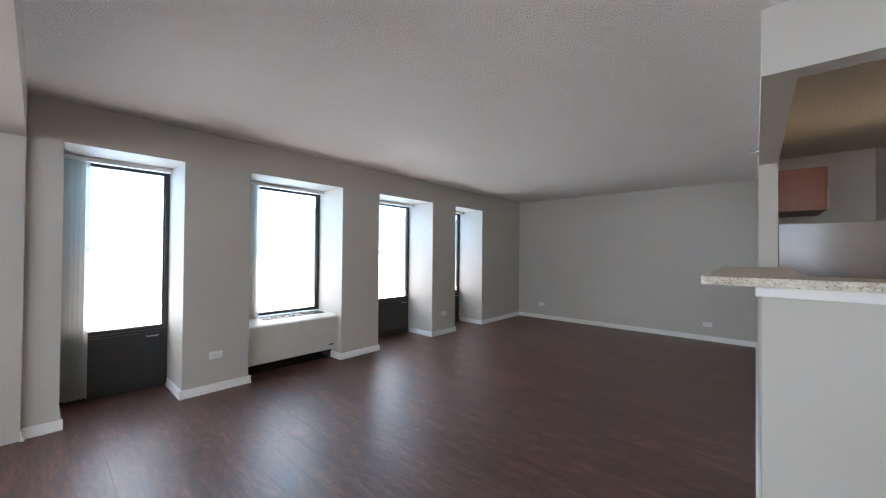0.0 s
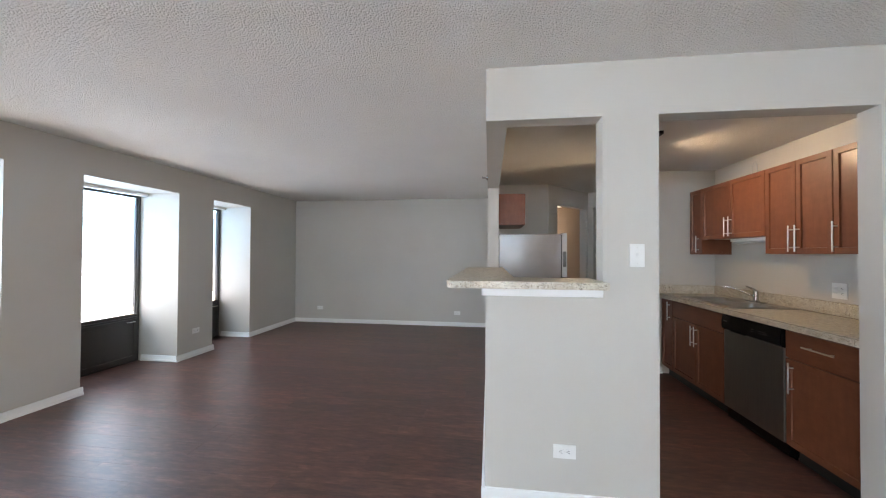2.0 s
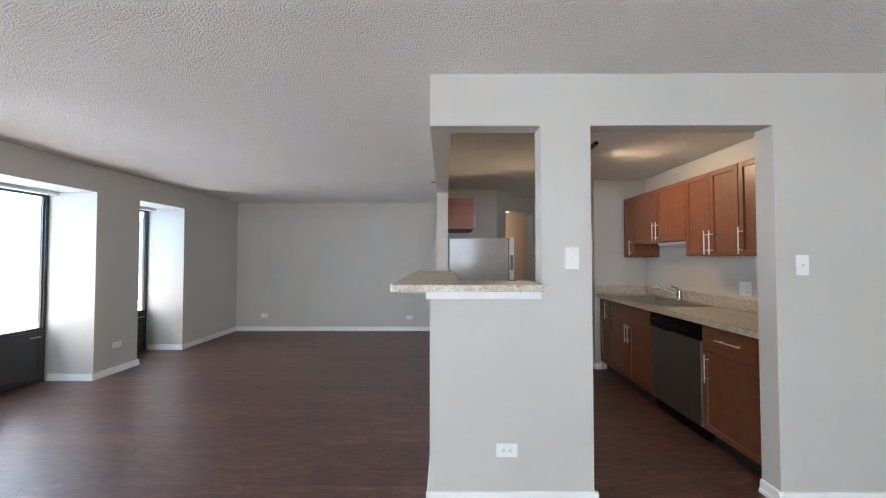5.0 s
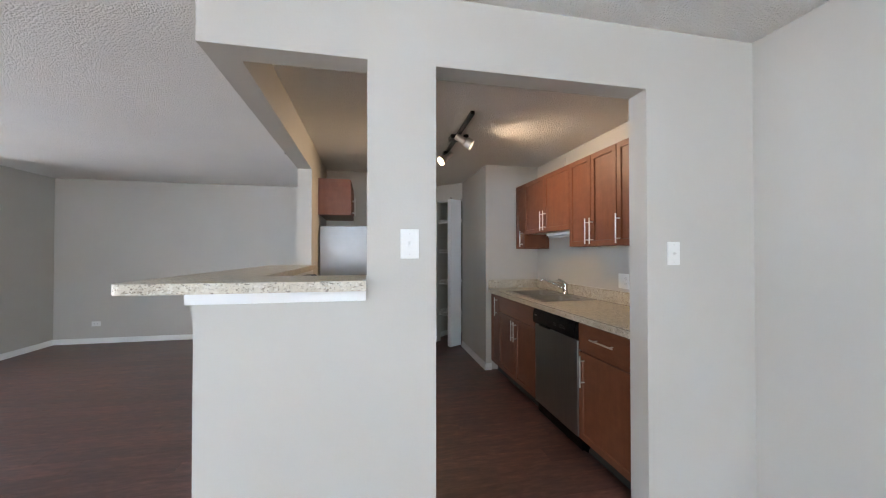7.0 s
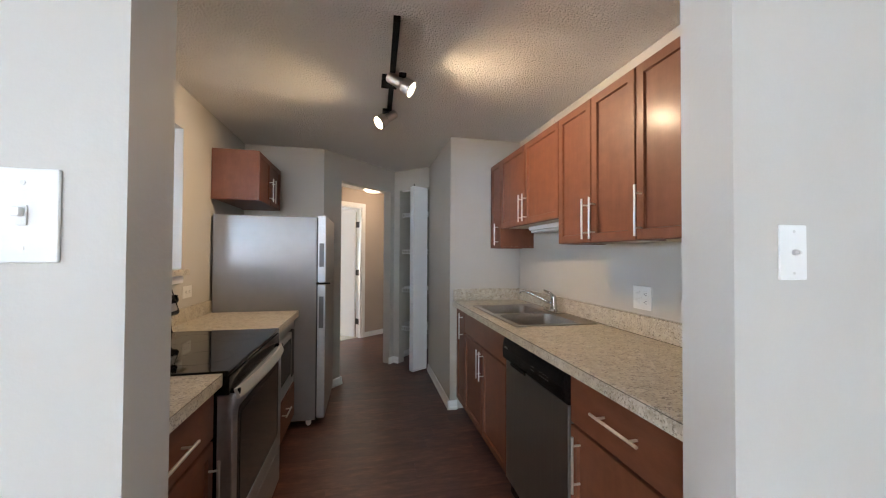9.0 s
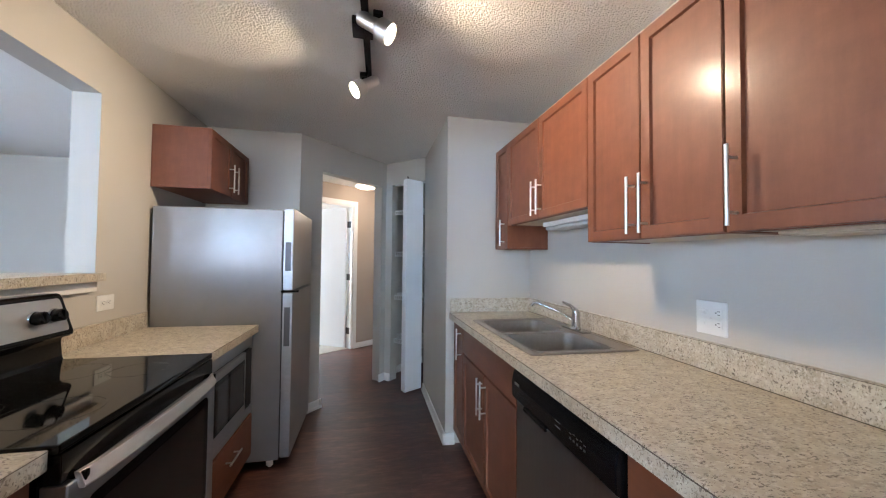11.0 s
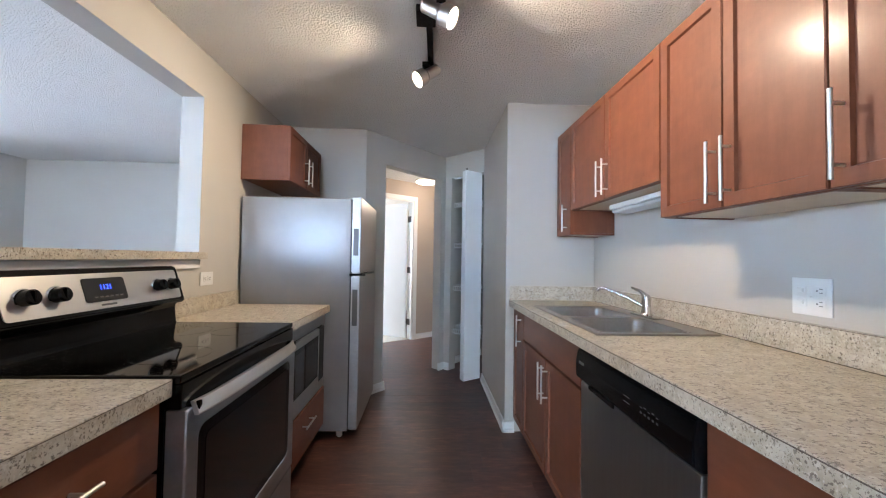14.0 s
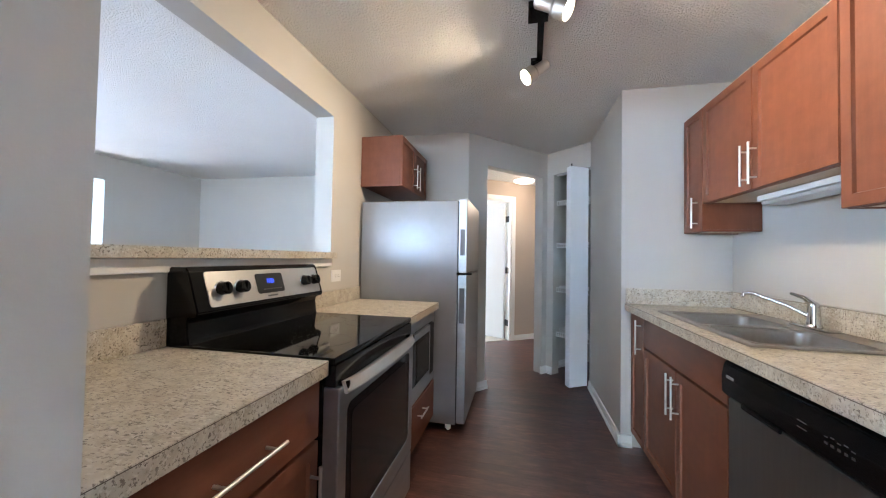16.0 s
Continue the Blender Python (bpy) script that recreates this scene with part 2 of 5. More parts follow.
BRONZE = plain("dark_bronze_metal", (0.050, 0.046, 0.046), 0.35, 0.2)
PANELD = plain("dark_panel_paint", (0.040, 0.038, 0.040), 0.38)
UNIT = plain("cream_enamel", (0.62, 0.61, 0.56), 0.4, 0.0, 0.05, 80)
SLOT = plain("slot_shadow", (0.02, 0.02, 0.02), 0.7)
GREYMARK = plain("grey_print", (0.12, 0.12, 0.12), 0.5)
DIMMARK = plain("dim_grey_print", (0.06, 0.06, 0.06), 0.4)
GLASS = clear_glass("window_glass")
VANE = vane_plastic("blind_vane")
BULB = glowing("lamp_bulb", (1.0, 0.86, 0.60), 28.0)
HAZE = glowing("hazy_sky", (0.37, 0.62, 1.0), 7.8)
DOME = glowing("hall_lamp_glass", (1.0, 0.82, 0.66), 5.0)
DIGIT = glowing("blue_digits", (0.03, 0.08, 1.0), 3.0)


# ---- mesh helpers ----
def box(bm, x0, x1, y0, y1, z0, z1, bev=0.0, seg=2):
    if x0 > x1: x0, x1 = x1, x0
    if y0 > y1: y0, y1 = y1, y0
    if z0 > z1: z0, z1 = z1, z0
    m = Matrix.LocRotScale(((x0 + x1) / 2, (y0 + y1) / 2, (z0 + z1) / 2), None, (x1 - x0, y1 - y0, z1 - z0))
    v = bmesh.ops.create_cube(bm, size=1, matrix=m)["verts"]
    if bev:
        e = list({e for a in v for e in a.link_edges})
        bmesh.ops.bevel(bm, geom=e, offset=bev, segments=seg, affect="EDGES", profile=0.5, clamp_overlap=True)


def rod(bm, a, b, r, seg=16, r2=None, caps=True):
    a, b = Vector(a), Vector(b)
    d = b - a
    m = Matrix.Translation((a + b) / 2) @ d.to_track_quat("Z", "Y").to_matrix().to_4x4()
    return bmesh.ops.create_cone(bm, cap_ends=caps, segments=seg, radius1=r, radius2=r if r2 is None else r2, depth=d.length, matrix=m)["verts"]


def tube(bm, points, r, seg=12):
    """A round bar along a line of points, its joints closed by balls."""
    for a, b in zip(points, points[1:]):
        rod(bm, a, b, r, seg)
    for a in points[1:-1]:
        bmesh.ops.create_uvsphere(bm, u_segments=seg, v_segments=8, radius=r, matrix=Matrix.Translation(a))


def prism(bm, outline, z0, z1):
    """An upright solid on an outline of (x, y)."""
    lo = [bm.verts.new((x, y, z0)) for x, y in outline]
    hi = [bm.verts.new((x, y, z1)) for x, y in outline]
    n = len(lo)
    bm.faces.new(lo[::-1])
    bm.faces.new(hi)
    for i in range(n):
        bm.faces.new((lo[i], lo[(i + 1) % n], hi[(i + 1) % n], hi[i]))
    bmesh.ops.recalc_face_normals(bm, faces=bm.faces)


def extrude_profile(bm, prof, axis, a, b):
    """A solid of constant section: prof in the two axes left over, from a to b along axis."""
    def place(u, v, w):
        return {"x": (w, u, v), "y": (u, w, v), "z": (u, v, w)}[axis]
    lo = [bm.verts.new(place(u, v, a)) for u, v in prof]
    hi = [bm.verts.new(place(u, v, b)) for u, v in prof]
    n = len(lo)
    bm.faces.new(lo)
    bm.faces.new(hi[::-1])
    for i in range(n):
        bm.faces.new((lo[i], hi[i], hi[(i + 1) % n], lo[(i + 1) % n]))
    bmesh.ops.recalc_face_normals(bm, faces=bm.faces)


def made(name, bm, material):
    """Links a bmesh as an object; large faces stay flat beside their rounded edges."""
    bm.normal_update()
    limit = math.cos(radians(32))
    area = {f: f.calc_area() for f in bm.faces}
    normals = []
    for f in bm.faces:
        f.smooth = True
        for c in f.loops:
            n = Vector((0, 0, 0))
            for g in c.vert.link_faces:
                if g is f or g.normal.dot(f.normal) > limit:
                    n += g.normal * area[g]
            normals.append(n.normalized() if n.length > 0 else f.normal.copy())
    me = bpy.data.meshes.new(name)
    bm.to_mesh(me)
    bm.free()
    me.normals_split_custom_set(normals)
    me.materials.append(material)
    return new(name, me)


def part(name, bm, material, parent, label=""):
    o = made(name, bm, material)
    o.parent = parent
    w = parent.matrix_basis
    if parent.parent:
        w = parent.parent.matrix_basis @ parent.matrix_parent_inverse @ w
    o.matrix_parent_inverse = w.inverted()
    return tagged(o, label) if label else o


def thing(name, at, label, category, group=""):
    e = new(name)
    e.empty_display_size = 0.1
    e.matrix_basis = Matrix.Translation(at)
    return tagged(e, label, category, group)


def structure(name, bm, material, label, category):
    return tagged(made(name, bm, material), label, category, kind="structure")


def boxes(*rows, bev=0.0, seg=2):
    bm = bmesh.new()
    for r in rows:
        box(bm, *r, bev=bev, seg=seg)
    return bm


# ---- structure ----
X0, Y0 = -2.60, -1.6            # outer corner behind the walker
structure("floor", boxes((X0, 4.6, Y0 - 0.1, 12.6, -0.12, -0.006)), JOINT, "dark underlay below the floor planks", "floor")
structure("ceiling", boxes((X0, 4.6, Y0 - 0.1, 12.6, ZC, ZC + 0.12)), CEIL, "off-white stippled plaster ceiling", "ceiling")
structure("ceiling_kitchen", boxes((XS2 + 0.001, XR - 0.001, YK2 + 0.001, 9.1, ZK, ZC - 0.002), (0.001, XR - 0.041, 9.1, 12.499, ZK, ZC - 0.002)), CEIL, "lower stippled ceiling of kitchen and hall", "ceiling")


def pierced(axis, a, b, cuts, holes, z1, t0, t1):
    """A wall from a to b along axis, t0 to t1 thick, up to z1, as one shell; holes: (from, to, bottom, top)."""
    us = sorted({a, b, *[h[0] for h in holes], *[h[1] for h in holes], *cuts})
    zs = sorted({0.0, z1, *[h[2] for h in holes], *[h[3] for h in holes]})

    def solid(i, k):
        if not (0 <= i < len(us) - 1 and 0 <= k < len(zs) - 1):
            return False
        u, z = (us[i] + us[i + 1]) / 2, (zs[k] + zs[k + 1]) / 2
        return not any(h[0] < u < h[1] and h[2] < z < h[3] for h in holes)
    bm = bmesh.new()
    seen = {}

    def vert(i, k, t):
        if (i, k, t) not in seen:
            p = (us[i], t, zs[k]) if axis == "x" else (t, us[i], zs[k])
            seen[(i, k, t)] = bm.verts.new(p)
        return seen[(i, k, t)]
    for i in range(len(us) - 1):
        for k in range(len(zs) - 1):
            if not solid(i, k):
                continue
            for t in (t0, t1):
                bm.faces.new((vert(i, k, t), vert(i + 1, k, t), vert(i + 1, k + 1, t), vert(i, k + 1, t)))
            for di, dk, p, q in ((-1, 0, (i, k), (i, k + 1)), (1, 0, (i + 1, k), (i + 1, k + 1)), (0, -1, (i, k), (i + 1, k)), (0, 1, (i, k + 1), (i + 1, k + 1))):
                if not solid(i + di, k + dk):
                    bm.faces.new((vert(*p, t0), vert(*q, t0), vert(*q, t1), vert(*p, t1)))
    bmesh.ops.recalc_face_normals(bm, faces=bm.faces)
    return bm


structure("wall_west", pierced("y", Y0, YF + 0.1, (), [(a, c, 0.0, WT) for a, c in WINDOWS + [ADDED_BACK_WINDOW]], ZC, X0, XW), WALL, "greige painted wall with deep window recesses", "wall")
structure("wall_beam", boxes((XW, 1.2, YB - 0.14, YB, WT - 0.01, ZC)), WALL, "greige beam beside the window row", "wall")
structure("wall_stub", boxes((XW, XW + 0.03, YB - 0.55, YB, 0, WT - 0.01)), WALL, "greige wall stub under the beam", "wall")
structure("wall_north", boxes((XW, XS, YF, YF + 0.1, 0, ZC)), WALL, "plain greige far wall of the living room", "wall")
structure("wall_south", pierced("x", XW, XR, (), [(a, c, SZ0, SZ1) for a, c in ADDED_SOUTH_WINDOWS], ZC, Y0, Y0 + 0.1), WALL, "plain greige wall behind the walker", "wall")
structure("wall_east", boxes((XR, XR + 0.12, Y0, 9.3, 0, ZC)), WALL, "greige wall beside the kitchen", "wall")
structure("wall_kitchen_front", pierced("x", XS, XR, (), [(XS, 2.602, 1.175, ZH), (2.885, 3.907, 0.0, ZH)], ZC, YK, YK2), WALL, "greige kitchen wall with pass-through and doorway", "wall")
side = pierced("y", YK2, YF, (), [(YK2, 6.216, 1.175, ZH)], ZC, XS, XS2)
for v in side.verts:
    if abs(v.co.y - 6.216) < 1e-4 and abs(v.co.z - ZH) < 1e-4:
        v.co.z -= 0.03              # the header dips a little towards its far end
structure("wall_kitchen_side", side, WALL, "greige half wall and header beside the kitchen", "wall")
structure("wall_fridge_end", boxes((XS2, DA.x, DA.y, DA.y + 0.1, 0, ZC)), WALL, "greige wall behind the refrigerator", "wall")
structure("wall_sink_end", boxes((3.905, XR, YE, YE + 0.1, 0, ZC)), WALL, "greige wall end beside the sink run", "wall")
structure("wall_pantry_side", boxes((3.905, 4.005, YE + 0.1, PC.y, 0, ZC)), WALL, "greige wall between sink run and pantry", "wall")

U = (DB - DA).normalized()                  # along the slanted wall
N = Vector((-U.y, U.x, 0))                  # out into the hall
P = (PC - DB).normalized()                  # along the pantry front
PN = Vector((-P.y, P.x, 0))


def slab(bm, a, b, off0, off1, nrm, z0, z1):
    q = [a + nrm * off0, b + nrm * off0, b + nrm * off1, a + nrm * off1]
    prism(bm, [(v.x, v.y) for v in q], z0, z1)


LD = (DB - DA).length
J0, J1 = 0.225, LD - 0.075
HU = Vector((math.cos(0.66), math.sin(0.66), 0))
HN = Vector((-HU.y, HU.x, 0))


def hall_walls():
    bm = bmesh.new()
    slab(bm, DA, DA + U * J0, 0, 0.1, N, 0, 2.062)
    slab(bm, DA + U * J1, DB, 0, 0.1, N, 0, 2.062)
    slab(bm, DA, DB, 0, 0.1, N, 2.062, ZC)
    structure("wall_hall_doorway", bm, WALL, "slanted greige wall with cased hall opening", "wall")
    bm = bmesh.new()
    slab(bm, DB, PC, 0, 0.1, PN, 2.085, ZC)
    slab(bm, DB, DB + P * 0.085, 0, 0.1, PN, 0, 2.085)
    structure("wall_pantry_front", bm, WALL, "greige header over the pantry opening", "wall")
    # pantry inside
    bm = bmesh.new()
    slab(bm, DB + PN * 0.1 - P * 0.05, DB + PN * 0.75 - P * 0.05, 0, 0.08, -P, 0, ZC)
    slab(bm, DB + PN * 0.75 - P * 0.1, PC + PN * 0.75 + P * 0.3, 0, 0.08, PN, 0, ZC)
    slab(bm, PC + PN * 0.1, PC + PN * 0.75, 0, 0.08, P, 0, ZC)
    structure("wall_pantry", bm, WALL, "greige inside walls of the pantry", "wall")
    # hall far wall, parallel to the doorway wall
    q = Vector((3.13, 9.52, 0))
    bm = bmesh.new()
    slab(bm, q, q + HU * 1.75, 0, 0.1, HN, 0, ZC)
    slab(bm, q - HU * 0.86, q, 0, 0.1, HN, 2.05, ZC)
    slab(bm, q - HU * 1.2, q - HU * 0.86, 0, 0.1, HN, 0, ZC)
    structure("wall_hall", bm, HALLWALL, "beige hall wall with a white-cased door", "wall")
    return q


HQ = hall_walls()


def room_beyond():
    """The bright room behind the hall door, closed by plain walls, with its window."""
    structure("wall_bedroom", boxes((-0.1, 0.0, 9.1, 9.8, 0, ZC), (-0.1, 0.0, 11.6, 12.6, 0, ZC), (-0.1, 0.0, 9.8, 11.6, 0, 0.6), (-0.1, 0.0, 9.8, 11.6, 2.06, ZC),
        (0.0, 4.6, 12.5, 12.6, 0, ZC), (4.5, 4.6, 9.3, 12.5, 0, ZC)), WALL, "plain greige walls of the room beyond the hall", "wall")
    window_light((-0.32, 10.7, 1.33), 1.8, 1.46, (1, 0, 0), DAY * 3.3)


room_beyond()
bm = bmesh.new()
slab(bm, HQ - HU * 0.84, HQ - HU * 0.022, 0.045, 2.6, HN, 0.0, 0.007)
structure("floor_bedroom", bm, CARPET, "pale beige carpet of the room beyond the hall", "carpet")


def sky_backdrop():
    """Bright hazy sky and distance outside the windows."""
    structure("backdrop", boxes((-3.35, -3.30, -2.5, 10.2, -1.5, 4.5)), HAZE, "bright hazy sky beyond the windows", "sky")
    structure("backdrop", boxes((-3.0, 5.2, -2.75, -2.70, -1.5, 4.5)), HAZE, "bright hazy sky beyond the windows", "sky")


sky_backdrop()


# ---- baseboards ----
def baseboard(bm, a, b, side):
    """A moulded white board on the floor from a to b; side: the way out of the wall."""
    a, b, s = Vector((*a, 0)), Vector((*b, 0)), Vector((*side, 0)).normalized()
    prof = [(0, 0), (0.020, 0), (0.020, 0.018), (0.013, 0.026), (0.012, 0.060), (0.008, 0.072), (0, 0.074)]
    lo = [bm.verts.new(a + s * u + Vector((0, 0, v))) for u, v in prof]
    hi = [bm.verts.new(b + s * u + Vector((0, 0, v))) for u, v in prof]
    n = len(prof)
    bm.faces.new(lo)
    bm.faces.new(hi[::-1])
    for i in range(n):
        bm.faces.new((lo[i], hi[i], hi[(i + 1) % n], lo[(i + 1) % n]))


def base_run(runs, label):
    bm = bmesh.new()
    for a, b, s in runs:
        baseboard(bm, a, b, s)
    bmesh.ops.recalc_face_normals(bm, faces=bm.faces)
    structure("baseboard", bm, TRIM, label, "baseboard")


piers = [(WINDOWS[0][1], WINDOWS[1][0]), (WINDOWS[1][1], WINDOWS[2][0]), (WINDOWS[2][1], WINDOWS[3][0])]
for a, b in piers:
    base_run([((XW, a - 0.02), (XW, b + 0.02), (1, 0)), ((XG + 0.04, a), (XW, a), (0, -1)), ((XG + 0.04, b), (XW, b), (0, 1))], "white moulded baseboard round a window pier")
base_run([((XW, WINDOWS[3][1] - 0.02), (XW, YF), (1, 0)), ((XG + 0.04, WINDOWS[3][1]), (XW, WINDOWS[3][1]), (0, -1))], "white moulded baseboard beside the window recess")
base_run([((XW, YB), (XW, WINDOWS[0][0] + 0.02), (1, 0)), ((XG + 0.04, WINDOWS[0][0]), (XW, WINDOWS[0][0]), (0, 1)), ((XW, YB), (XW + 0.05, YB), (0, 1))], "white moulded baseboard beside the window recess")
base_run([((XW, YF), (XS, YF), (0, -1))], "white moulded baseboard along the far wall")
base_run([((XS, YK - 0.02), (XS, YF), (-1, 0))], "white moulded baseboard along the kitchen half wall")
base_run([((XS - 0.02, YK), (2.905, YK), (0, -1)), ((2.885, YK - 0.02), (2.885, YK2), (1, 0))], "white moulded baseboard on the kitchen front wall")
base_run([((3.887, YK), (XR, YK), (0, -1)), ((3.907, YK - 0.02), (3.907, YK2), (-1, 0))], "white moulded baseboard beside the kitchen doorway")
base_run([((XR, Y0 + 0.1), (XR, YK), (-1, 0))], "white moulded baseboard on the plain wall")
base_run([((3.885, YE), (3.97, YE), (0, -1)), ((3.905, YE - 0.02), (3.905, PC.y - 0.02), (-1, 0))], "white moulded baseboard at the sink run's end")
base_run([((DA.x, DA.y), ((DA + U * (J0 + 0.02)).x, (DA + U * (J0 + 0.02)).y), (-N.x, -N.y)),
          (((DA + U * J0 - N * 0.02).x, (DA + U * J0 - N * 0.02).y), ((DA + U * J0 + N * 0.1).x, (DA + U * J0 + N * 0.1).y), (U.x, U.y)),
          (((DA + U * (J1 - 0.02)).x, (DA + U * (J1 - 0.02)).y), (DB.x, DB.y), (-N.x, -N.y)),
          ((DB.x, DB.y), ((DB + P * 0.085).x, (DB + P * 0.085).y), (-PN.x, -PN.y))], "white moulded baseboard at the hall opening")
base_run([((HQ.x, HQ.y), ((HQ + HU * 1.7).x, (HQ + HU * 1.7).y), (-HN.x, -HN.y))], "white moulded baseboard in the hall")
lft = DB + PN * 0.1 - P * 0.05
base_run([((lft.x, lft.y), ((lft + PN * 0.65).x, (lft + PN * 0.65).y), (P.x, P.y))], "white moulded baseboard inside the pantry")


# ---- windows ----
def window(i, y0, y1, low):
    """A dark bronze sash with one pane; below it a panelled hatch where low is set."""
    w = tagged(new("window_%d" % i), "tall dark bronze window in a deep recess", "window", kind="structure")
    w.matrix_basis = Matrix.Translation((XG, (y0 + y1) / 2, 0.57))
    f, x0, x1 = 0.034, XG - 0.06, XG
    bm = boxes((x0, x1, y0, y0 + f, ZW0, ZW1), (x0, x1, y1 - f, y1, ZW0, ZW1), (x0, x1, y0 + f, y1 - f, ZW1 - 0.036, ZW1), (x0, x1, y0 + f, y1 - f, ZW0, ZW0 + 0.036), bev=0.004)
    box(bm, x0 + 0.02, x1 - 0.015, y0 + f, y0 + f + 0.012, ZW0 + 0.036, ZW1 - 0.036)
    box(bm, x0 + 0.02, x1 - 0.015, y1 - f - 0.012, y1 - f, ZW0 + 0.036, ZW1 - 0.036)
    part("window_frame", bm, BRONZE, w)
    g = part("pane", boxes((XG - 0.035, XG - 0.031, y0 + f, y1 - f, ZW0 + 0.036, ZW1 - 0.036)), GLASS, w)
    g.visible_shadow = False
    if low:
        bm = boxes((x0, x1 - 0.005, y0, y1, 0.0, ZW0 - 0.003))
        part("backing", bm, PANELD, w)
        bm = bmesh.new()
        a, b, c, d, s = y0 + 0.03, y1 - 0.03, 0.03, ZW0 - 0.025, 0.05
        X = x1 - 0.004
        for r in ((a, a + s, c, d), (b - s, b, c, d), (a + s, b - s, c, c + s), (a + s, b - s, d - s, d)):
            box(bm, X, X + 0.018, *r, bev=0.003)
        box(bm, X, X + 0.008, a + s, b - s, c + s, d - s)
        h = part("hatch", bm, PANELD, w, "dark panelled hatch below the glass")
        for yy in (b - 0.09, a + 0.09):
            bm = bmesh.new()
            tube(bm, [(X + 0.018, yy - 0.045, d - 0.03), (X + 0.042, yy - 0.035, d - 0.03), (X + 0.042, yy + 0.035, d - 0.03), (X + 0.018, yy + 0.045, d - 0.03)], 0.005, 8)
            part("handle", bm, NICKEL, h, "small metal pull")
    return w


for i, (y0, y1) in enumerate(WINDOWS):
    window(i + 1, y0, y1, i != 1)
# sash for the added window, out of view
window(5, *ADDED_BACK_WINDOW, True)


# frame and panes for an unseen, added opening
def added_south_window(i, x0, x1):
    w = tagged(new("window_%d" % i), "unseen dark bronze window added behind the walker", "window", kind="structure")
    w.matrix_basis = Matrix.Translation(((x0 + x1) / 2, Y0 + 0.05, SZ0))
    f, a, c = 0.04, Y0 + 0.02, Y0 + 0.08
    m = (x0 + x1) / 2
    part("window_frame", boxes((x0, x0 + f, a, c, SZ0, SZ1), (x1 - f, x1, a, c, SZ0, SZ1), (x0 + f, x1 - f, a, c, SZ0, SZ0 + f), (x0 + f, x1 - f, a, c, SZ1 - f, SZ1), (m - f / 2, m + f / 2, a, c, SZ0 + f, SZ1 - f)), BRONZE, w)
    for p, q in ((x0 + f, m - f / 2), (m + f / 2, x1 - f)):
        part("pane", boxes((p, q, a + 0.03, a + 0.034, SZ0 + f, SZ1 - f)), GLASS, w).visible_shadow = False


for i, (x0, x1) in enumerate(ADDED_SOUTH_WINDOWS):
    added_south_window(6 + i, x0, x1)


def vertical_blind(y0, y1, vanes, side):
    t = thing("vertical_blind", (XG + 0.1, (y0 + y1) / 2, 2.0), "drawn-back vertical blind with translucent vanes", "blind", "blinds in the window recesses")
    bm = boxes((XG + 0.05, XG + 0.11, y0 + 0.005, y1 - 0.005, WT - 0.042, WT - 0.002), bev=0.004)
    part("headrail", bm, WHITE, t, "slim off-white rail")
    for k in range(vanes):
        y = y0 + 0.03 + 0.028 * k if side < 0 else y1 - 0.03 - 0.028 * k
        bm = bmesh.new()
        prof = []
        for j in range(7):
            u = -0.044 + 0.088 * j / 6
            prof.append((XG + 0.082 + u * 0.75, y + u * 0.62 + 0.006 * math.cos(u * 36)))
        lo = [bm.verts.new((*q, 0.06)) for q in prof]
        hi = [bm.verts.new((*q, WT - 0.045)) for q in prof]
        for j in range(6):
            bm.faces.new((lo[j], lo[j + 1], hi[j + 1], hi[j]))
        bmesh.ops.solidify(bm, geom=bm.faces, thickness=0.0012)
        part("vane", bm, VANE, t)
    return t


vertical_blind(*WINDOWS[0], 5, -1)
vertical_blind(*WINDOWS[1], 8, -1)
vertical_blind(*WINDOWS[2], 2, -1)
vertical_blind(*WINDOWS[3], 2, -1)


def wall_unit():
    """The heating and cooling unit below the second window."""
    y0, y1 = WINDOWS[1][0] + 0.005, WINDOWS[1][1] - 0.005
    t = thing("heating_unit", (XW - 0.25, (y0 + y1) / 2, 0), "cream metal heating and cooling unit under the window", "heater")
    bm = bmesh.new()
    extrude_profile(bm, [(XG + 0.004, 0.145), (XW - 0.085, 0.128), (XW - 0.068, 0.138), (XW - 0.068, 0.515), (XW - 0.082, 0.53), (XW - 0.17, 0.545), (XG + 0.004, 0.552)], "y", y0, y1)
    part("casing", bm, UNIT, t)
    bm = bmesh.new()
    extrude_profile(bm, [(-2.27, 0.548), (-2.11, 0.5445), (-2.11, 0.554), (-2.27, 0.557)], "y", y0 + 0.26, y1 - 0.06)
    g = part("grille", bm, BLACK, t, "dark slotted top grille")
    bm = bmesh.new()
    for k in range(24):
        y = y0 + 0.28 + k * (y1 - y0 - 0.36) / 23
        extrude_profile(bm, [(-2.265, 0.556), (-2.115, 0.553), (-2.115, 0.558), (-2.265, 0.561)], "y", y - 0.003, y + 0.003)
    part("grille_bar", bm, BRONZE, g)
    part("plinth", boxes((XG, -2.05, y0, y1, 0, 0.142)), BLACK, t, "black recessed base")
    part("badge", boxes((XW - 0.0685, XW - 0.066, y1 - 0.12, y1 - 0.05, 0.185, 0.20)), SLOT, t, "small dark nameplate")


wall_unit()


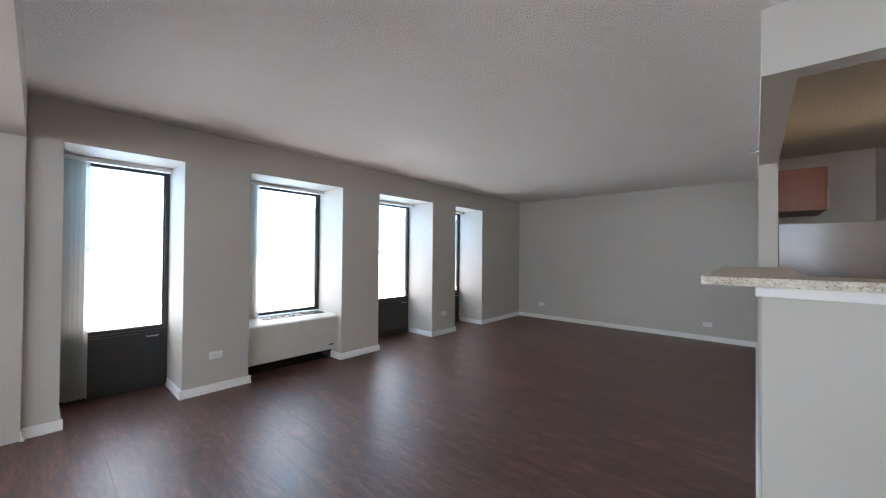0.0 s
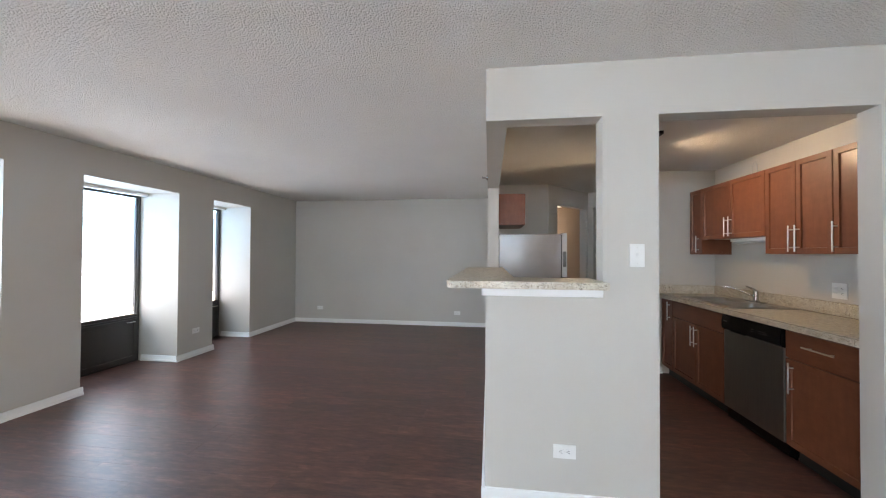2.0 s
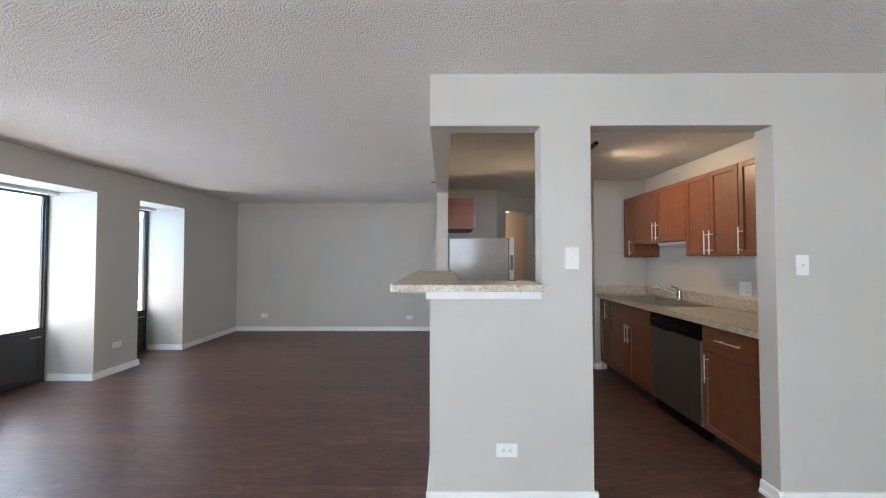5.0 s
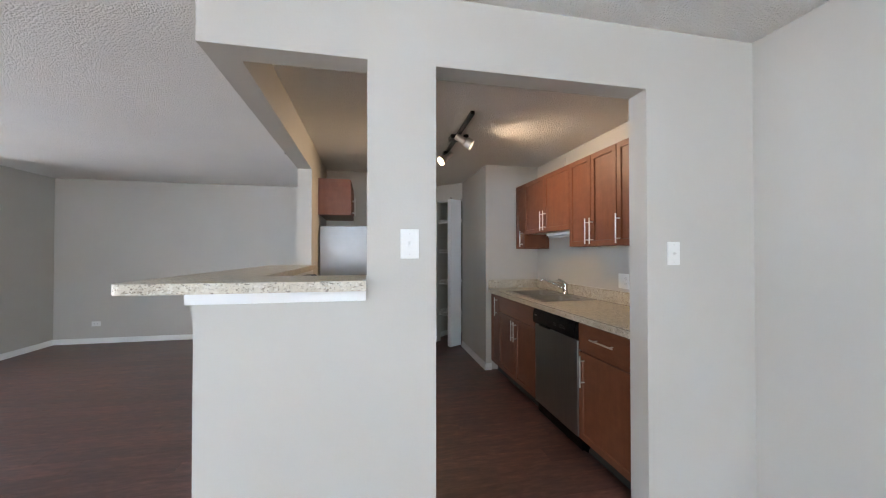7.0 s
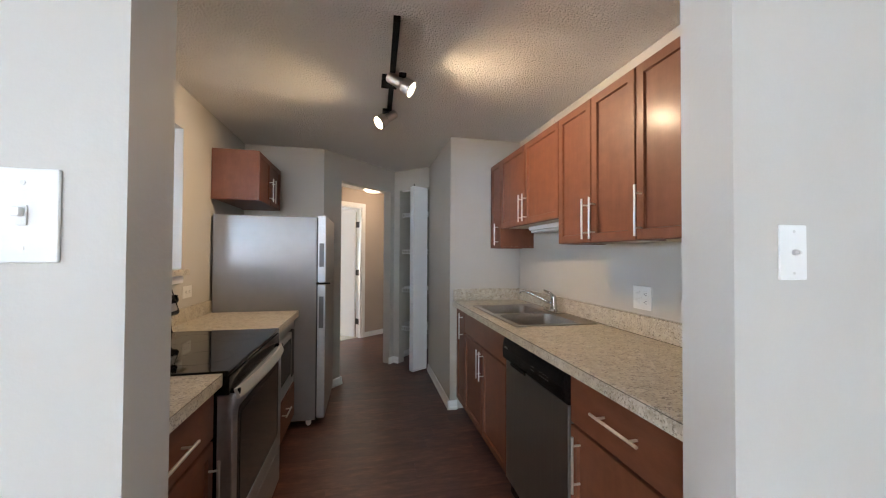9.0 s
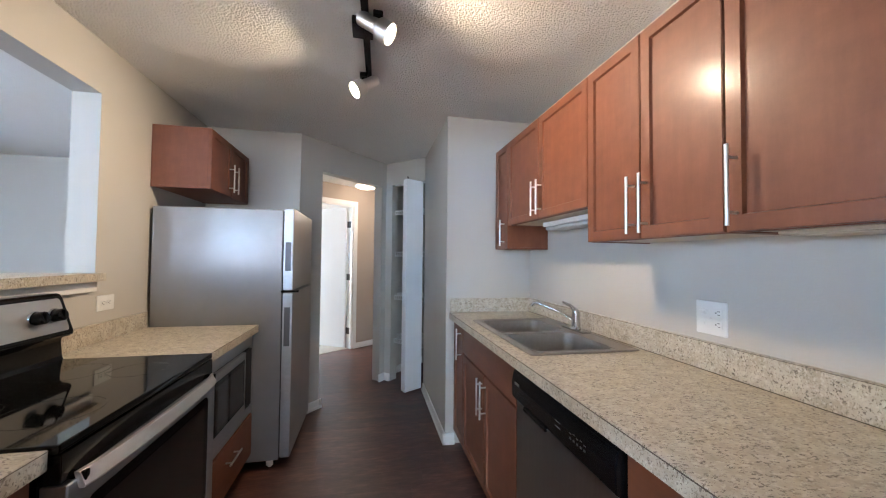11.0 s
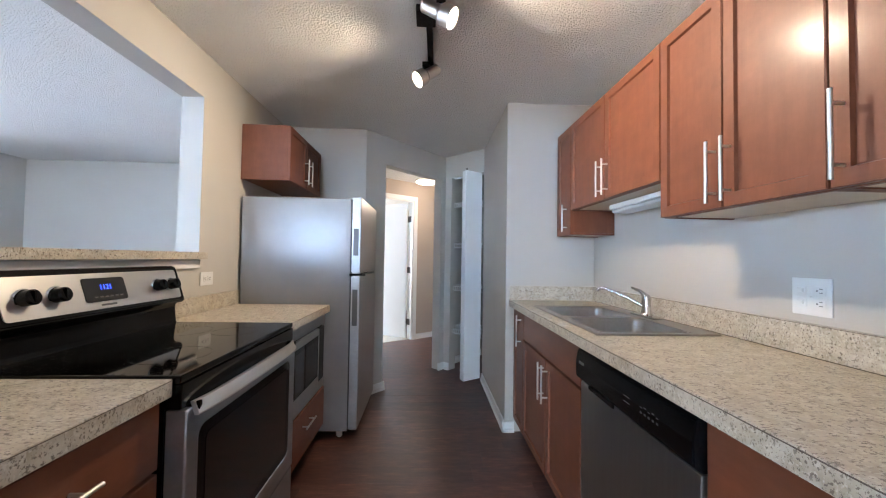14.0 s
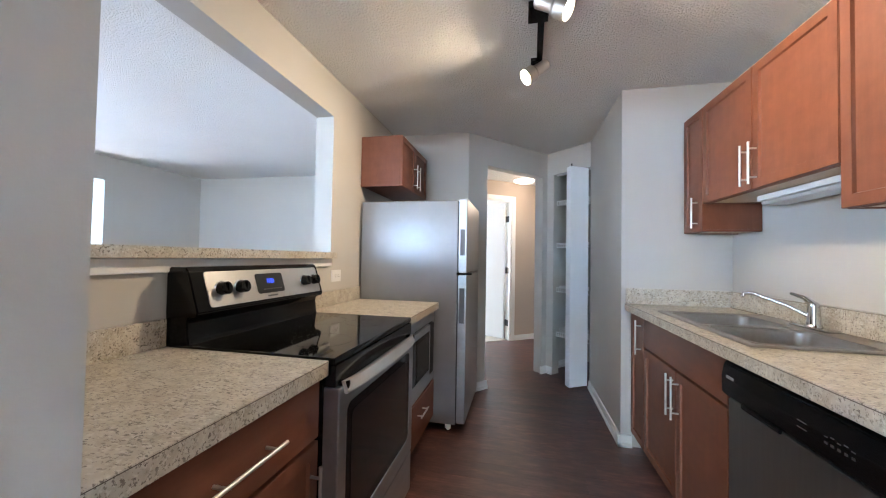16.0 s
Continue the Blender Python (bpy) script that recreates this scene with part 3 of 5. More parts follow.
# ---- wall plates ----
def plate(kind, at, out, w=0.07, h=0.115, wide=False):
    """A cover plate on a wall at its middle; out: the way it faces."""
    names = {"outlet": "white plastic power outlet plate on the wall", "switch": "white plastic light switch plate on the wall", "jack": "white plastic cable jack plate on the wall"}
    t = thing({"outlet": "outlet", "switch": "light_switch", "jack": "wall_jack"}[kind], at, names[kind], "outlet" if kind == "outlet" else "switch" if kind == "switch" else "jack")
    o = Vector(out)
    s = Vector((-o.y, o.x, 0))
    base = Vector(at)

    def pad(bm, u0, u1, v0, v1, d0, d1, bev=0.0):
        c = base + s * ((u0 + u1) / 2) + o * ((d0 + d1) / 2) + Vector((0, 0, (v0 + v1) / 2))
        size = s * (u1 - u0) + o * (d1 - d0)
        box(bm, c.x - abs(size.x) / 2, c.x + abs(size.x) / 2, c.y - abs(size.y) / 2, c.y + abs(size.y) / 2, c.z - (v1 - v0) / 2, c.z + (v1 - v0) / 2, bev=bev)
    bm = bmesh.new()
    pad(bm, -w / 2, w / 2, -h / 2, h / 2, 0.0, 0.006, 0.0025)
    part("plate", bm, WHITE, t)
    if kind == "outlet":
        spots = [(0, 0.02), (0, -0.02)] if h > w else [(0.02, 0), (-0.02, 0)]
        if wide:
            spots = [(0.028, 0.02), (0.028, -0.02)]
        for u, v in spots:
            bm = bmesh.new()
            pad(bm, u - 0.015, u + 0.015, v - 0.014, v + 0.014, 0.006, 0.0085, 0.004)
            q = part("socket", bm, WHITE, t)
            bm = bmesh.new()
            if h > w:
                pad(bm, u - 0.007, u - 0.005, v - 0.002, v + 0.007, 0.0085, 0.0092)
                pad(bm, u + 0.005, u + 0.007, v - 0.002, v + 0.007, 0.0085, 0.0092)
                pad(bm, u - 0.002, u + 0.002, v - 0.010, v - 0.006, 0.0085, 0.0092)
            else:
                pad(bm, u - 0.002, u + 0.007, v + 0.005, v + 0.007, 0.0085, 0.0092)
                pad(bm, u - 0.002, u + 0.007, v - 0.007, v - 0.005, 0.0085, 0.0092)
                pad(bm, u - 0.010, u - 0.006, v - 0.002, v + 0.002, 0.0085, 0.0092)
            part("slots", bm, SLOT, q)
        if wide:
            for v in (0.019, -0.019):
                bm = bmesh.new()
                pad(bm, -0.047, -0.011, v - 0.013, v + 0.013, 0.006, 0.008, 0.001)
                q = part("rocker_bed", bm, WHITE, t)
                bm = bmesh.new()
                pad(bm, -0.040, -0.018, v - 0.006, v + 0.006, 0.008, 0.0125, 0.002)
                part("rocker", bm, WHITE, q)
    elif kind == "switch":
        bm = bmesh.new()
        pad(bm, -0.006, 0.006, -0.013, 0.013, 0.006, 0.009, 0.001)
        q = part("toggle_bed", bm, WHITE, t)
        bm = bmesh.new()
        pad(bm, -0.0045, 0.0045, -0.002, 0.010, 0.009, 0.018, 0.002)
        part("toggle", bm, WHITE, q)
    else:
        bm = bmesh.new()
        c = base + o * 0.006
        rod(bm, c, c + o * 0.006, 0.006, 12)
        rod(bm, c + o * 0.006, c + o * 0.012, 0.0035, 10)
        part("connector", bm, NICKEL, t, "small metal connector")
    for v in ((-0.042, 0.042) if h > w else (0.0,)):
        bm = bmesh.new()
        c = base + o * 0.006 + Vector((0, 0, v))
        rod(bm, c, c + o * 0.0012, 0.003, 10)
        part("screw", bm, NICKEL, t)
    return t


plate("outlet", (XW, 3.325, 0.337), (1, 0, 0), 0.115, 0.07)
plate("outlet", (XW, 6.565, 0.33), (1, 0, 0), 0.115, 0.07)
plate("outlet", (-1.309, YF, 0.283), (0, -1, 0), 0.115, 0.07)
plate("outlet", (1.405, YF, 0.247), (0, -1, 0), 0.115, 0.07)
plate("outlet", (2.405, YK, 0.297), (0, -1, 0), 0.118, 0.075)
plate("switch", (2.774, YK, 1.354), (0, -1, 0), 0.076, 0.122)
plate("jack", (4.051, YK, 1.315), (0, -1, 0), 0.07, 0.112)
plate("outlet", (XR, 5.268, 1.100), (-1, 0, 0), 0.115, 0.115, True)
plate("outlet", (XS2, 6.285, 1.066), (1, 0, 0), 0.115, 0.075)


# ---- bar top on the half wall ----
def bar_top():
    t = thing("breakfast_bar", (2.05, 4.5, 1.175), "speckled laminate breakfast bar on the half wall", "counter")
    bm = bmesh.new()
    xo, xi, yf, yb = 1.768, 2.150, 4.195, 4.56
    r = 0.06
    out = [(xo + r - r * math.cos(a), yf + r - r * math.sin(a)) for a in (0, 0.4, 0.8, 1.2, math.pi / 2)]
    out += [(2.601, yf), (2.601, YK - 0.003), (2.599, YK - 0.003), (2.599, yb), (xi, yb), (xi, 6.211), (xo, 6.211)]
    prism(bm, out, 1.1765, 1.214)
    e = [e for e in bm.edges if abs(e.verts[0].co.z - e.verts[1].co.z) < 1e-5]
    bmesh.ops.bevel(bm, geom=e, offset=0.004, segments=2, affect="EDGES", clamp_overlap=True)
    part("bar_slab", bm, STONE, t)
    for r in ((XS - 0.022, 2.600, YK - 0.022, YK - 0.001), (XS - 0.022, XS - 0.001, YK, 6.205), (XS2 + 0.001, XS2 + 0.018, YK2, 6.205)):
        part("trim_board", boxes((*r, 1.128, 1.1755), bev=0.004), TRIM, t, "white trim board under the top")


bar_top()


# ---- kitchen cabinets ----
def pull(bm, x, s, y, z, length, upright=True, r=0.0050):
    """A bar pull whose posts stand on the plane x and point along s."""
    o = s * 0.031
    h = length / 2
    a, b = ((x + o, y, z - h), (x + o, y, z + h)) if upright else ((x + o, y - h, z), (x + o, y + h, z))
    rod(bm, a, b, r, 14)
    k = h * 0.68
    for e in (-k, k):
        q = (x, y, z + e) if upright else (x, y + e, z)
        rod(bm, q, (q[0] + o, q[1], q[2]), r * 0.8, 10)


def shaker(x, s, y0, y1, z0, z1, parent, handle=None, slab_front=False, g=0.002):
    """A recessed-panel front on the plane x, facing s; handle: (y, z, length, upright)."""
    y0, y1, z0, z1 = y0 + g, y1 - g, z0 + g, z1 - g
    bm = bmesh.new()
    w = min(0.056, (y1 - y0) * 0.28)
    T = s * 0.019
    box(bm, x, x + T, y0, y1, z0, z1)
    if not slab_front:
        f = [q for q in bm.faces if q.normal.x * s > 0.9]
        bmesh.ops.inset_region(bm, faces=f, thickness=w, depth=0)
        bmesh.ops.inset_region(bm, faces=f, thickness=0.005, depth=-0.0095)
    rim = [e for e in bm.edges if all(abs(v.co.x - x - T) < 1e-6 for v in e.verts) and any(len(e.link_faces) == 2 and abs(q.normal.x) < 0.1 for q in e.link_faces) and (slab_front or all(abs(v.co.y - y0) < 1e-6 or abs(v.co.y - y1) < 1e-6 for v in e.verts))]
    bmesh.ops.bevel(bm, geom=rim, offset=0.0022, segments=2, affect="EDGES", clamp_overlap=True)
    d = part("drawer_front" if slab_front else "cabinet_door", bm, WOODH if slab_front else WOODV, parent)
    if handle:
        bm = bmesh.new()
        pull(bm, x + T, s, *handle)
        part("handle", bm, NICKEL, d, "slim brushed nickel bar pull")
    return d


def base_cabinet(x_back, x_front, s, y0, y1, top, fronts, label, body_top=None):
    """A base unit with shadow gaps round its fronts."""
    t = thing("base_cabinet", ((x_back + x_front) / 2, (y0 + y1) / 2, 0), label, "cabinet", "base cabinets of the kitchen")
    part("body", boxes((x_back, x_front, y0 + 0.001, y1 - 0.001, 0.10, body_top or top), bev=0.001), WOODV, t)
    # kick board's near-black colour holds the shade below the fronts
    part("toe_kick", boxes((x_back, x_front - s * 0.06, y0 + 0.002, y1 - 0.002, 0, 0.10)), SLOT, t, "recessed kick board with shade in its near-black colour")
    for f in fronts:
        shaker(x_front, s, *f[:4], t, *f[4:], g=0.0032)
    return t


def wall_cabinet(x_back, x_front, s, y0, y1, z0, z1, fronts, label, under=None):
    t = thing("wall_cabinet", ((x_back + x_front) / 2, (y0 + y1) / 2, z0), label, "cabinet", "wall cabinets of the kitchen")
    part("body", boxes((x_back, x_front, y0 + 0.001, y1 - 0.001, z0 + 0.012, z1), bev=0.001), WOODV, t)
    part("bottom", boxes((x_back + s * 0.002, x_front - s * 0.016, y0 + 0.016, y1 - 0.016, z0 + 0.004, z0 + 0.012)), under or CARCASS, t)
    bm = boxes((x_front - s * 0.016, x_front, y0 + 0.001, y1 - 0.001, z0, z0 + 0.0115), (x_back, x_front - s * 0.016, y0 + 0.001, y0 + 0.016, z0, z0 + 0.0115), (x_back, x_front - s * 0.016, y1 - 0.016, y1 - 0.001, z0, z0 + 0.0115))
    part("bottom_rail", bm, WOODV, t)
    for f in fronts:
        shaker(x_front, s, *f[:4], t, *f[4:])
    return t


RB, RF = XR - 0.002, 3.975      # sink run: backs, cabinet faces
TOPR = ZR - 0.045
DW0, DW1 = 4.972, 5.590         # dishwasher
base_cabinet(RB, RF, -1, 6.44, YE - 0.03, TOPR, [(6.44, YE - 0.03, 0.11, TOPR - 0.01, (6.49, 0.745, 0.20, True))], "narrow red-brown base cabinet with one door")
base_cabinet(RB, RF, -1, DW1 + 0.004, 6.44, TOPR, [(DW1 + 0.004, 6.44, 0.70, TOPR - 0.01, None, True), (DW1 + 0.004, 6.013, 0.11, 0.695, (5.984, 0.58, 0.19, True)), (6.013, 6.44, 0.11, 0.695, (6.042, 0.58, 0.19, True))], "red-brown sink base cabinet with two doors", 0.735)
base_cabinet(RB, RF, -1, YK2 + 0.002, DW0 - 0.004, TOPR, [(YK2 + 0.01, DW0 - 0.004, 0.685, TOPR - 0.01, (4.70, 0.785, 0.21, False), True), (YK2 + 0.01, DW0 - 0.004, 0.11, 0.68, (4.905, 0.56, 0.20, True))], "red-brown base cabinet with drawer and door")
UB, UF, UT = XR - 0.002, 4.270, 2.067
wall_cabinet(UB, UF, -1, 6.435, YE - 0.045, 1.365, UT, [(6.435, YE - 0.045, 1.365, UT, (6.495, 1.475, 0.175, True))], "narrow red-brown wall cabinet with one door")
wall_cabinet(UB, UF, -1, 5.560, 6.435, 1.517, UT, [(5.560, 6.0, 1.517, UT, (5.970, 1.628, 0.185, True)), (6.0, 6.435, 1.517, UT, (6.030, 1.628, 0.185, True))], "short red-brown wall cabinet above the sink")
wall_cabinet(UB, UF, -1, 4.977, 5.560, 1.369, UT, [(4.977, 5.265, 1.369, UT, (5.236, 1.484, 0.195, True)), (5.265, 5.560, 1.369, UT, (5.293, 1.484, 0.195, True))], "red-brown wall cabinet with two doors")
wall_cabinet(UB, UF, -1, YK2 + 0.004, 4.975, 1.369, UT, [(YK2 + 0.006, 4.975, 1.369, UT, (4.945, 1.484, 0.20, True))], "red-brown wall cabinet with one wide door")

t = thing("under_cabinet_light", (4.42, 5.95, 1.48), "slim white light fixture under the wall cabinet", "lamp")
part("housing", boxes((4.38, 4.50, 5.60, 6.20, 1.492, 1.5185), bev=0.004), WHITE, t)
part("diffuser", boxes((4.385, 4.49, 5.62, 6.18, 1.470, 1.4915), bev=0.009, seg=3), LENS, t, "rounded translucent diffuser")
t = thing("under_cabinet_light", (4.42, 4.75, 1.360), "flat pale light fixture under the wall cabinet", "lamp")
part("housing", boxes((4.34, 4.48, 4.53, 4.92, 1.363, 1.3725), bev=0.002), CARCASS, t)
part("diffuser", boxes((4.35, 4.47, 4.55, 4.90, 1.360, 1.3628), bev=0.001), CARCASS, t)


def cable_loop():
    t = thing("cable", (4.46, 5.98, UT), "short grey cable loop on top of the wall cabinet", "cable")
    bm = bmesh.new()
    pts = [(4.46, 5.98 + 0.035 * math.cos(a) * (1.0 if a > 0 else 1.4), UT + 0.004 + 0.165 * max(0.0, math.sin(a)) ** 0.8) for a in [k * math.pi / 12 for k in range(13)]]
    tube(bm, [(4.53, 6.05, UT + 0.004), (4.48, 6.03, UT + 0.004)] + pts + [(4.36, 5.90, UT + 0.004)], 0.004, 8)
    part("wire", bm, GREYCABLE, t)


GREYCABLE = plain("grey_cable", (0.50, 0.49, 0.47), 0.5)
cable_loop()


# ---- worktops ----
def edge_round(bm, z0, z1, off=0.004):
    e = [e for e in bm.edges if abs(e.verts[0].co.z - e.verts[1].co.z) < 1e-5]
    bmesh.ops.bevel(bm, geom=e, offset=off, segments=2, affect="EDGES", clamp_overlap=True)


SX0, SX1, SY0, SY1 = 3.995, 4.478, 5.545, 6.335       # sink


def worktop_right():
    t = thing("worktop", (4.06, 5.3, TOPR), "speckled cream laminate worktop with sink cut-out", "counter")
    y0, y1, xf = YK2 + 0.003, YE - 0.002, 3.926
    h = 0.03
    bm = bmesh.new()
    xs, ys = (xf, SX0 + h, SX1 - h, RB), (y0, SY0 + h, SY1 - h, y1)
    grid = {(i, j, k): bm.verts.new((xs[i], ys[j], z)) for i in range(4) for j in range(4) for k, z in enumerate((TOPR, ZR))}
    for i in range(3):
        for j in range(3):
            if (i, j) != (1, 1):
                for k in (0, 1):
                    bm.faces.new([grid[p] for p in ((i, j, k), (i + 1, j, k), (i + 1, j + 1, k), (i, j + 1, k))])
    for p, q in [((i, j), (i + 1, j)) for i in range(3) for j in (0, 3)] + [((i, j), (i, j + 1)) for j in range(3) for i in (0, 3)] + [((1, 1), (2, 1)), ((2, 1), (2, 2)), ((2, 2), (1, 2)), ((1, 2), (1, 1))]:
        bm.faces.new((grid[(*p, 0)], grid[(*q, 0)], grid[(*q, 1)], grid[(*p, 1)]))
    bmesh.ops.recalc_face_normals(bm, faces=bm.faces)
    front = [e for e in bm.edges if all(abs(v.co.x - xf) < 1e-6 for v in e.verts) and abs(e.verts[0].co.z - e.verts[1].co.z) < 1e-6]
    bmesh.ops.bevel(bm, geom=front, offset=0.003, segments=2, affect="EDGES")
    part("slab", bm, STONE, t)
    part("edge_seam", boxes((xf - 0.0006, xf + 0.002, y0, y1, ZR - 0.0042, ZR - 0.0028)), SEAM, t, "thin dark laminate joint")
    part("edge_seam", boxes((XR - 0.0245, XR - 0.0215, y0, y1 - 0.02, ZR + 0.0002, ZR + 0.0022)), SEAM, t, "thin dark laminate joint")
    part("edge_seam", boxes((XR - 0.0225, XR - 0.0195, y0, y1 - 0.02, ZR + 0.0968, ZR + 0.0982)), SEAM, t, "thin dark laminate joint")
    part("backsplash", boxes((XR - 0.022, XR - 0.001, y0, y1, ZR, ZR + 0.10), bev=0.003), STONE, t)
    part("backsplash", boxes((xf + 0.004, XR - 0.023, y1 - 0.02, y1, ZR, ZR + 0.10), bev=0.003), STONE, t)


worktop_right()
LB, LF = XS2 + 0.002, 2.668
TOPL = ZL - 0.045
RY0, RY1 = 5.155, 5.912           # range
FY0, FY1 = 6.612, 7.305           # refrigerator
for y0, y1 in ((YK2 + 0.003, RY0 - 0.003), (RY1 + 0.003, FY0 - 0.012)):
    t = thing("worktop", (2.3, (y0 + y1) / 2, TOPL), "speckled cream laminate worktop beside the range", "counter", "worktops beside the range")
    part("slab", boxes((LB, 2.712, y0, y1, TOPL, ZL), bev=0.003), STONE, t)
    part("edge_seam", boxes((2.7114, 2.7126, y0, y1, ZL - 0.0042, ZL - 0.0028)), SEAM, t, "thin dark laminate joint")
    part("backsplash", boxes((LB, LB + 0.020, y0, y1, ZL, ZL + 0.09), bev=0.003), STONE, t)
base_cabinet(LB, LF, 1, YK2 + 0.002, RY0 - 0.004, TOPL, [(YK2 + 0.01, RY0 - 0.006, 0.66, TOPL - 0.01, (4.850, 0.745, 0.215, False), True), (YK2 + 0.01, RY0 - 0.006, 0.11, 0.655, (5.11, 0.50, 0.20, True))], "red-brown base cabinet with drawer and door beside range")


# ---- sink and tap ----
def sink():
    t = thing("sink", ((SX0 + SX1) / 2, (SY0 + SY1) / 2, ZR), "double-bowl stainless steel drop-in sink", "sink")
    z = ZR
    bm = bmesh.new()
    ym = (SY0 + SY1) / 2
    bowls = [(SX0 + 0.03, SX1 - 0.085, SY0 + 0.03, ym - 0.018), (SX0 + 0.03, SX1 - 0.085, ym + 0.018, SY1 - 0.03)]
    b0, b1 = bowls[0][0], bowls[0][1]
    for r in ((SX0, b0, SY0, SY1), (b1, SX1, SY0, SY1), (b0, b1, SY0, bowls[0][2]), (b0, b1, bowls[0][3], bowls[1][2]), (b0, b1, bowls[1][3], SY1)):
        box(bm, *r, z + 0.0005, z + 0.006)
    part("rim", bm, SINK, t)
    bm = bmesh.new()
    tube(bm, [(SX0, SY0, z + 0.005), (SX1, SY0, z + 0.005), (SX1, SY1, z + 0.005), (SX0, SY1, z + 0.005), (SX0, SY0, z + 0.005)], 0.0045, 8)
    part("rim_bead", bm, SINK, t)
    for x0, x1, y0, y1 in bowls:
        bm = bmesh.new()
        c = [(x0 + 0.003, y0 + 0.045), (x0 + 0.003, y1 - 0.045), (x0 + 0.02, y1 - 0.013), (x0 + 0.045, y1 - 0.003), (x1 - 0.045, y1 - 0.003), (x1 - 0.013, y1 - 0.02), (x1 - 0.003, y1 - 0.045),
             (x1 - 0.003, y0 + 0.045), (x1 - 0.013, y0 + 0.02), (x1 - 0.045, y0 + 0.003), (x0 + 0.045, y0 + 0.003), (x0 + 0.02, y0 + 0.013), (x0 + 0.003, y0 + 0.045)]
        tube(bm, [(u, v, z + 0.0058) for u, v in c], 0.0028, 8)
        part("bowl_lip", bm, SINK, t)
    for x0, x1, y0, y1 in bowls:
        bm = bmesh.new()
        rings = []
        for d, zz, rad in ((0, z + 0.004, 0.045), (0.006, z - 0.012, 0.045), (0.012, z - 0.13, 0.045), (0.028, z - 0.155, 0.05), (0.06, z - 0.162, 0.05)):
            ring = []
            for cx, cy, a0 in ((x1 - d - rad, y1 - d - rad, 0), (x0 + d + rad, y1 - d - rad, 90), (x0 + d + rad, y0 + d + rad, 180), (x1 - d - rad, y0 + d + rad, 270)):
                for k in range(6):
                    a = radians(a0 + 18 * k)
                    ring.append(bm.verts.new((cx + rad * math.cos(a), cy + rad * math.sin(a), zz)))
            rings.append(ring)
        for p, q in zip(rings, rings[1:]):
            for k in range(len(p)):
                bm.faces.new((p[k], q[k], q[(k + 1) % len(p)], p[(k + 1) % len(p)]))
        bm.faces.new(rings[-1])
        # corner fillets between the square cut and the round bowl
        top = rings[0]
        for c, (cx, cy) in enumerate(((x1, y1), (x0, y1), (x0, y0), (x1, y0))):
            v = bm.verts.new((cx, cy, z + 0.004))
            for k in range(5):
                bm.faces.new((v, top[c * 6 + k], top[c * 6 + k + 1]))
        bmesh.ops.recalc_face_normals(bm, faces=bm.faces)
        b = part("bowl", bm, SINK, t)
        bm = bmesh.new()
        rod(bm, ((x0 + x1) / 2, (y0 + y1) / 2, z - 0.162), ((x0 + x1) / 2, (y0 + y1) / 2, z - 0.157), 0.04, 24)
        part("drain", bm, CHROME, b, "round chrome drain")


sink()


def tap():
    x, y, z = 4.450, 5.965, ZR + 0.0065
    t = thing("kitchen_tap", (x, y, z), "chrome single-lever kitchen tap behind the sink", "tap")
    bm = boxes((x - 0.026, x + 0.026, y - 0.10, y + 0.10, z, z + 0.010), bev=0.004)
    rod(bm, (x, y, z + 0.010), (x, y, z + 0.02), 0.030, 24, 0.024)
    part("base", bm, CHROME, t)
    bm = bmesh.new()
    rod(bm, (x, y, z + 0.02), (x, y, z + 0.095), 0.0235, 24, 0.0195)
    bmesh.ops.create_uvsphere(bm, u_segments=20, v_segments=12, radius=0.0197, matrix=Matrix.Translation((x, y, z + 0.095)))
    part("column", bm, CHROME, t)
    bm = bmesh.new()
    tube(bm, [(x - 0.01, y + 0.005, z + 0.05), (x - 0.07, y + 0.045, z + 0.090), (x - 0.16, y + 0.10, z + 0.132), (x - 0.185, y + 0.115, z + 0.132), (x - 0.195, y + 0.12, z + 0.115)], 0.0078, 14)
    part("spout", bm, CHROME, t)
    bm = bmesh.new()
    rod(bm, (x, y, z + 0.098), (x - 0.010, y + 0.030, z + 0.124), 0.0165, 16, 0.0095)
    bmesh.ops.create_uvsphere(bm, u_segments=16, v_segments=10, radius=0.0095, matrix=Matrix.Translation((x - 0.010, y + 0.030, z + 0.124)))
    rod(bm, (x - 0.010, y + 0.030, z + 0.124), (x - 0.021, y + 0.092, z + 0.138), 0.0095, 16, 0.0055)
    part("lever", bm, CHROME, t)


tap()


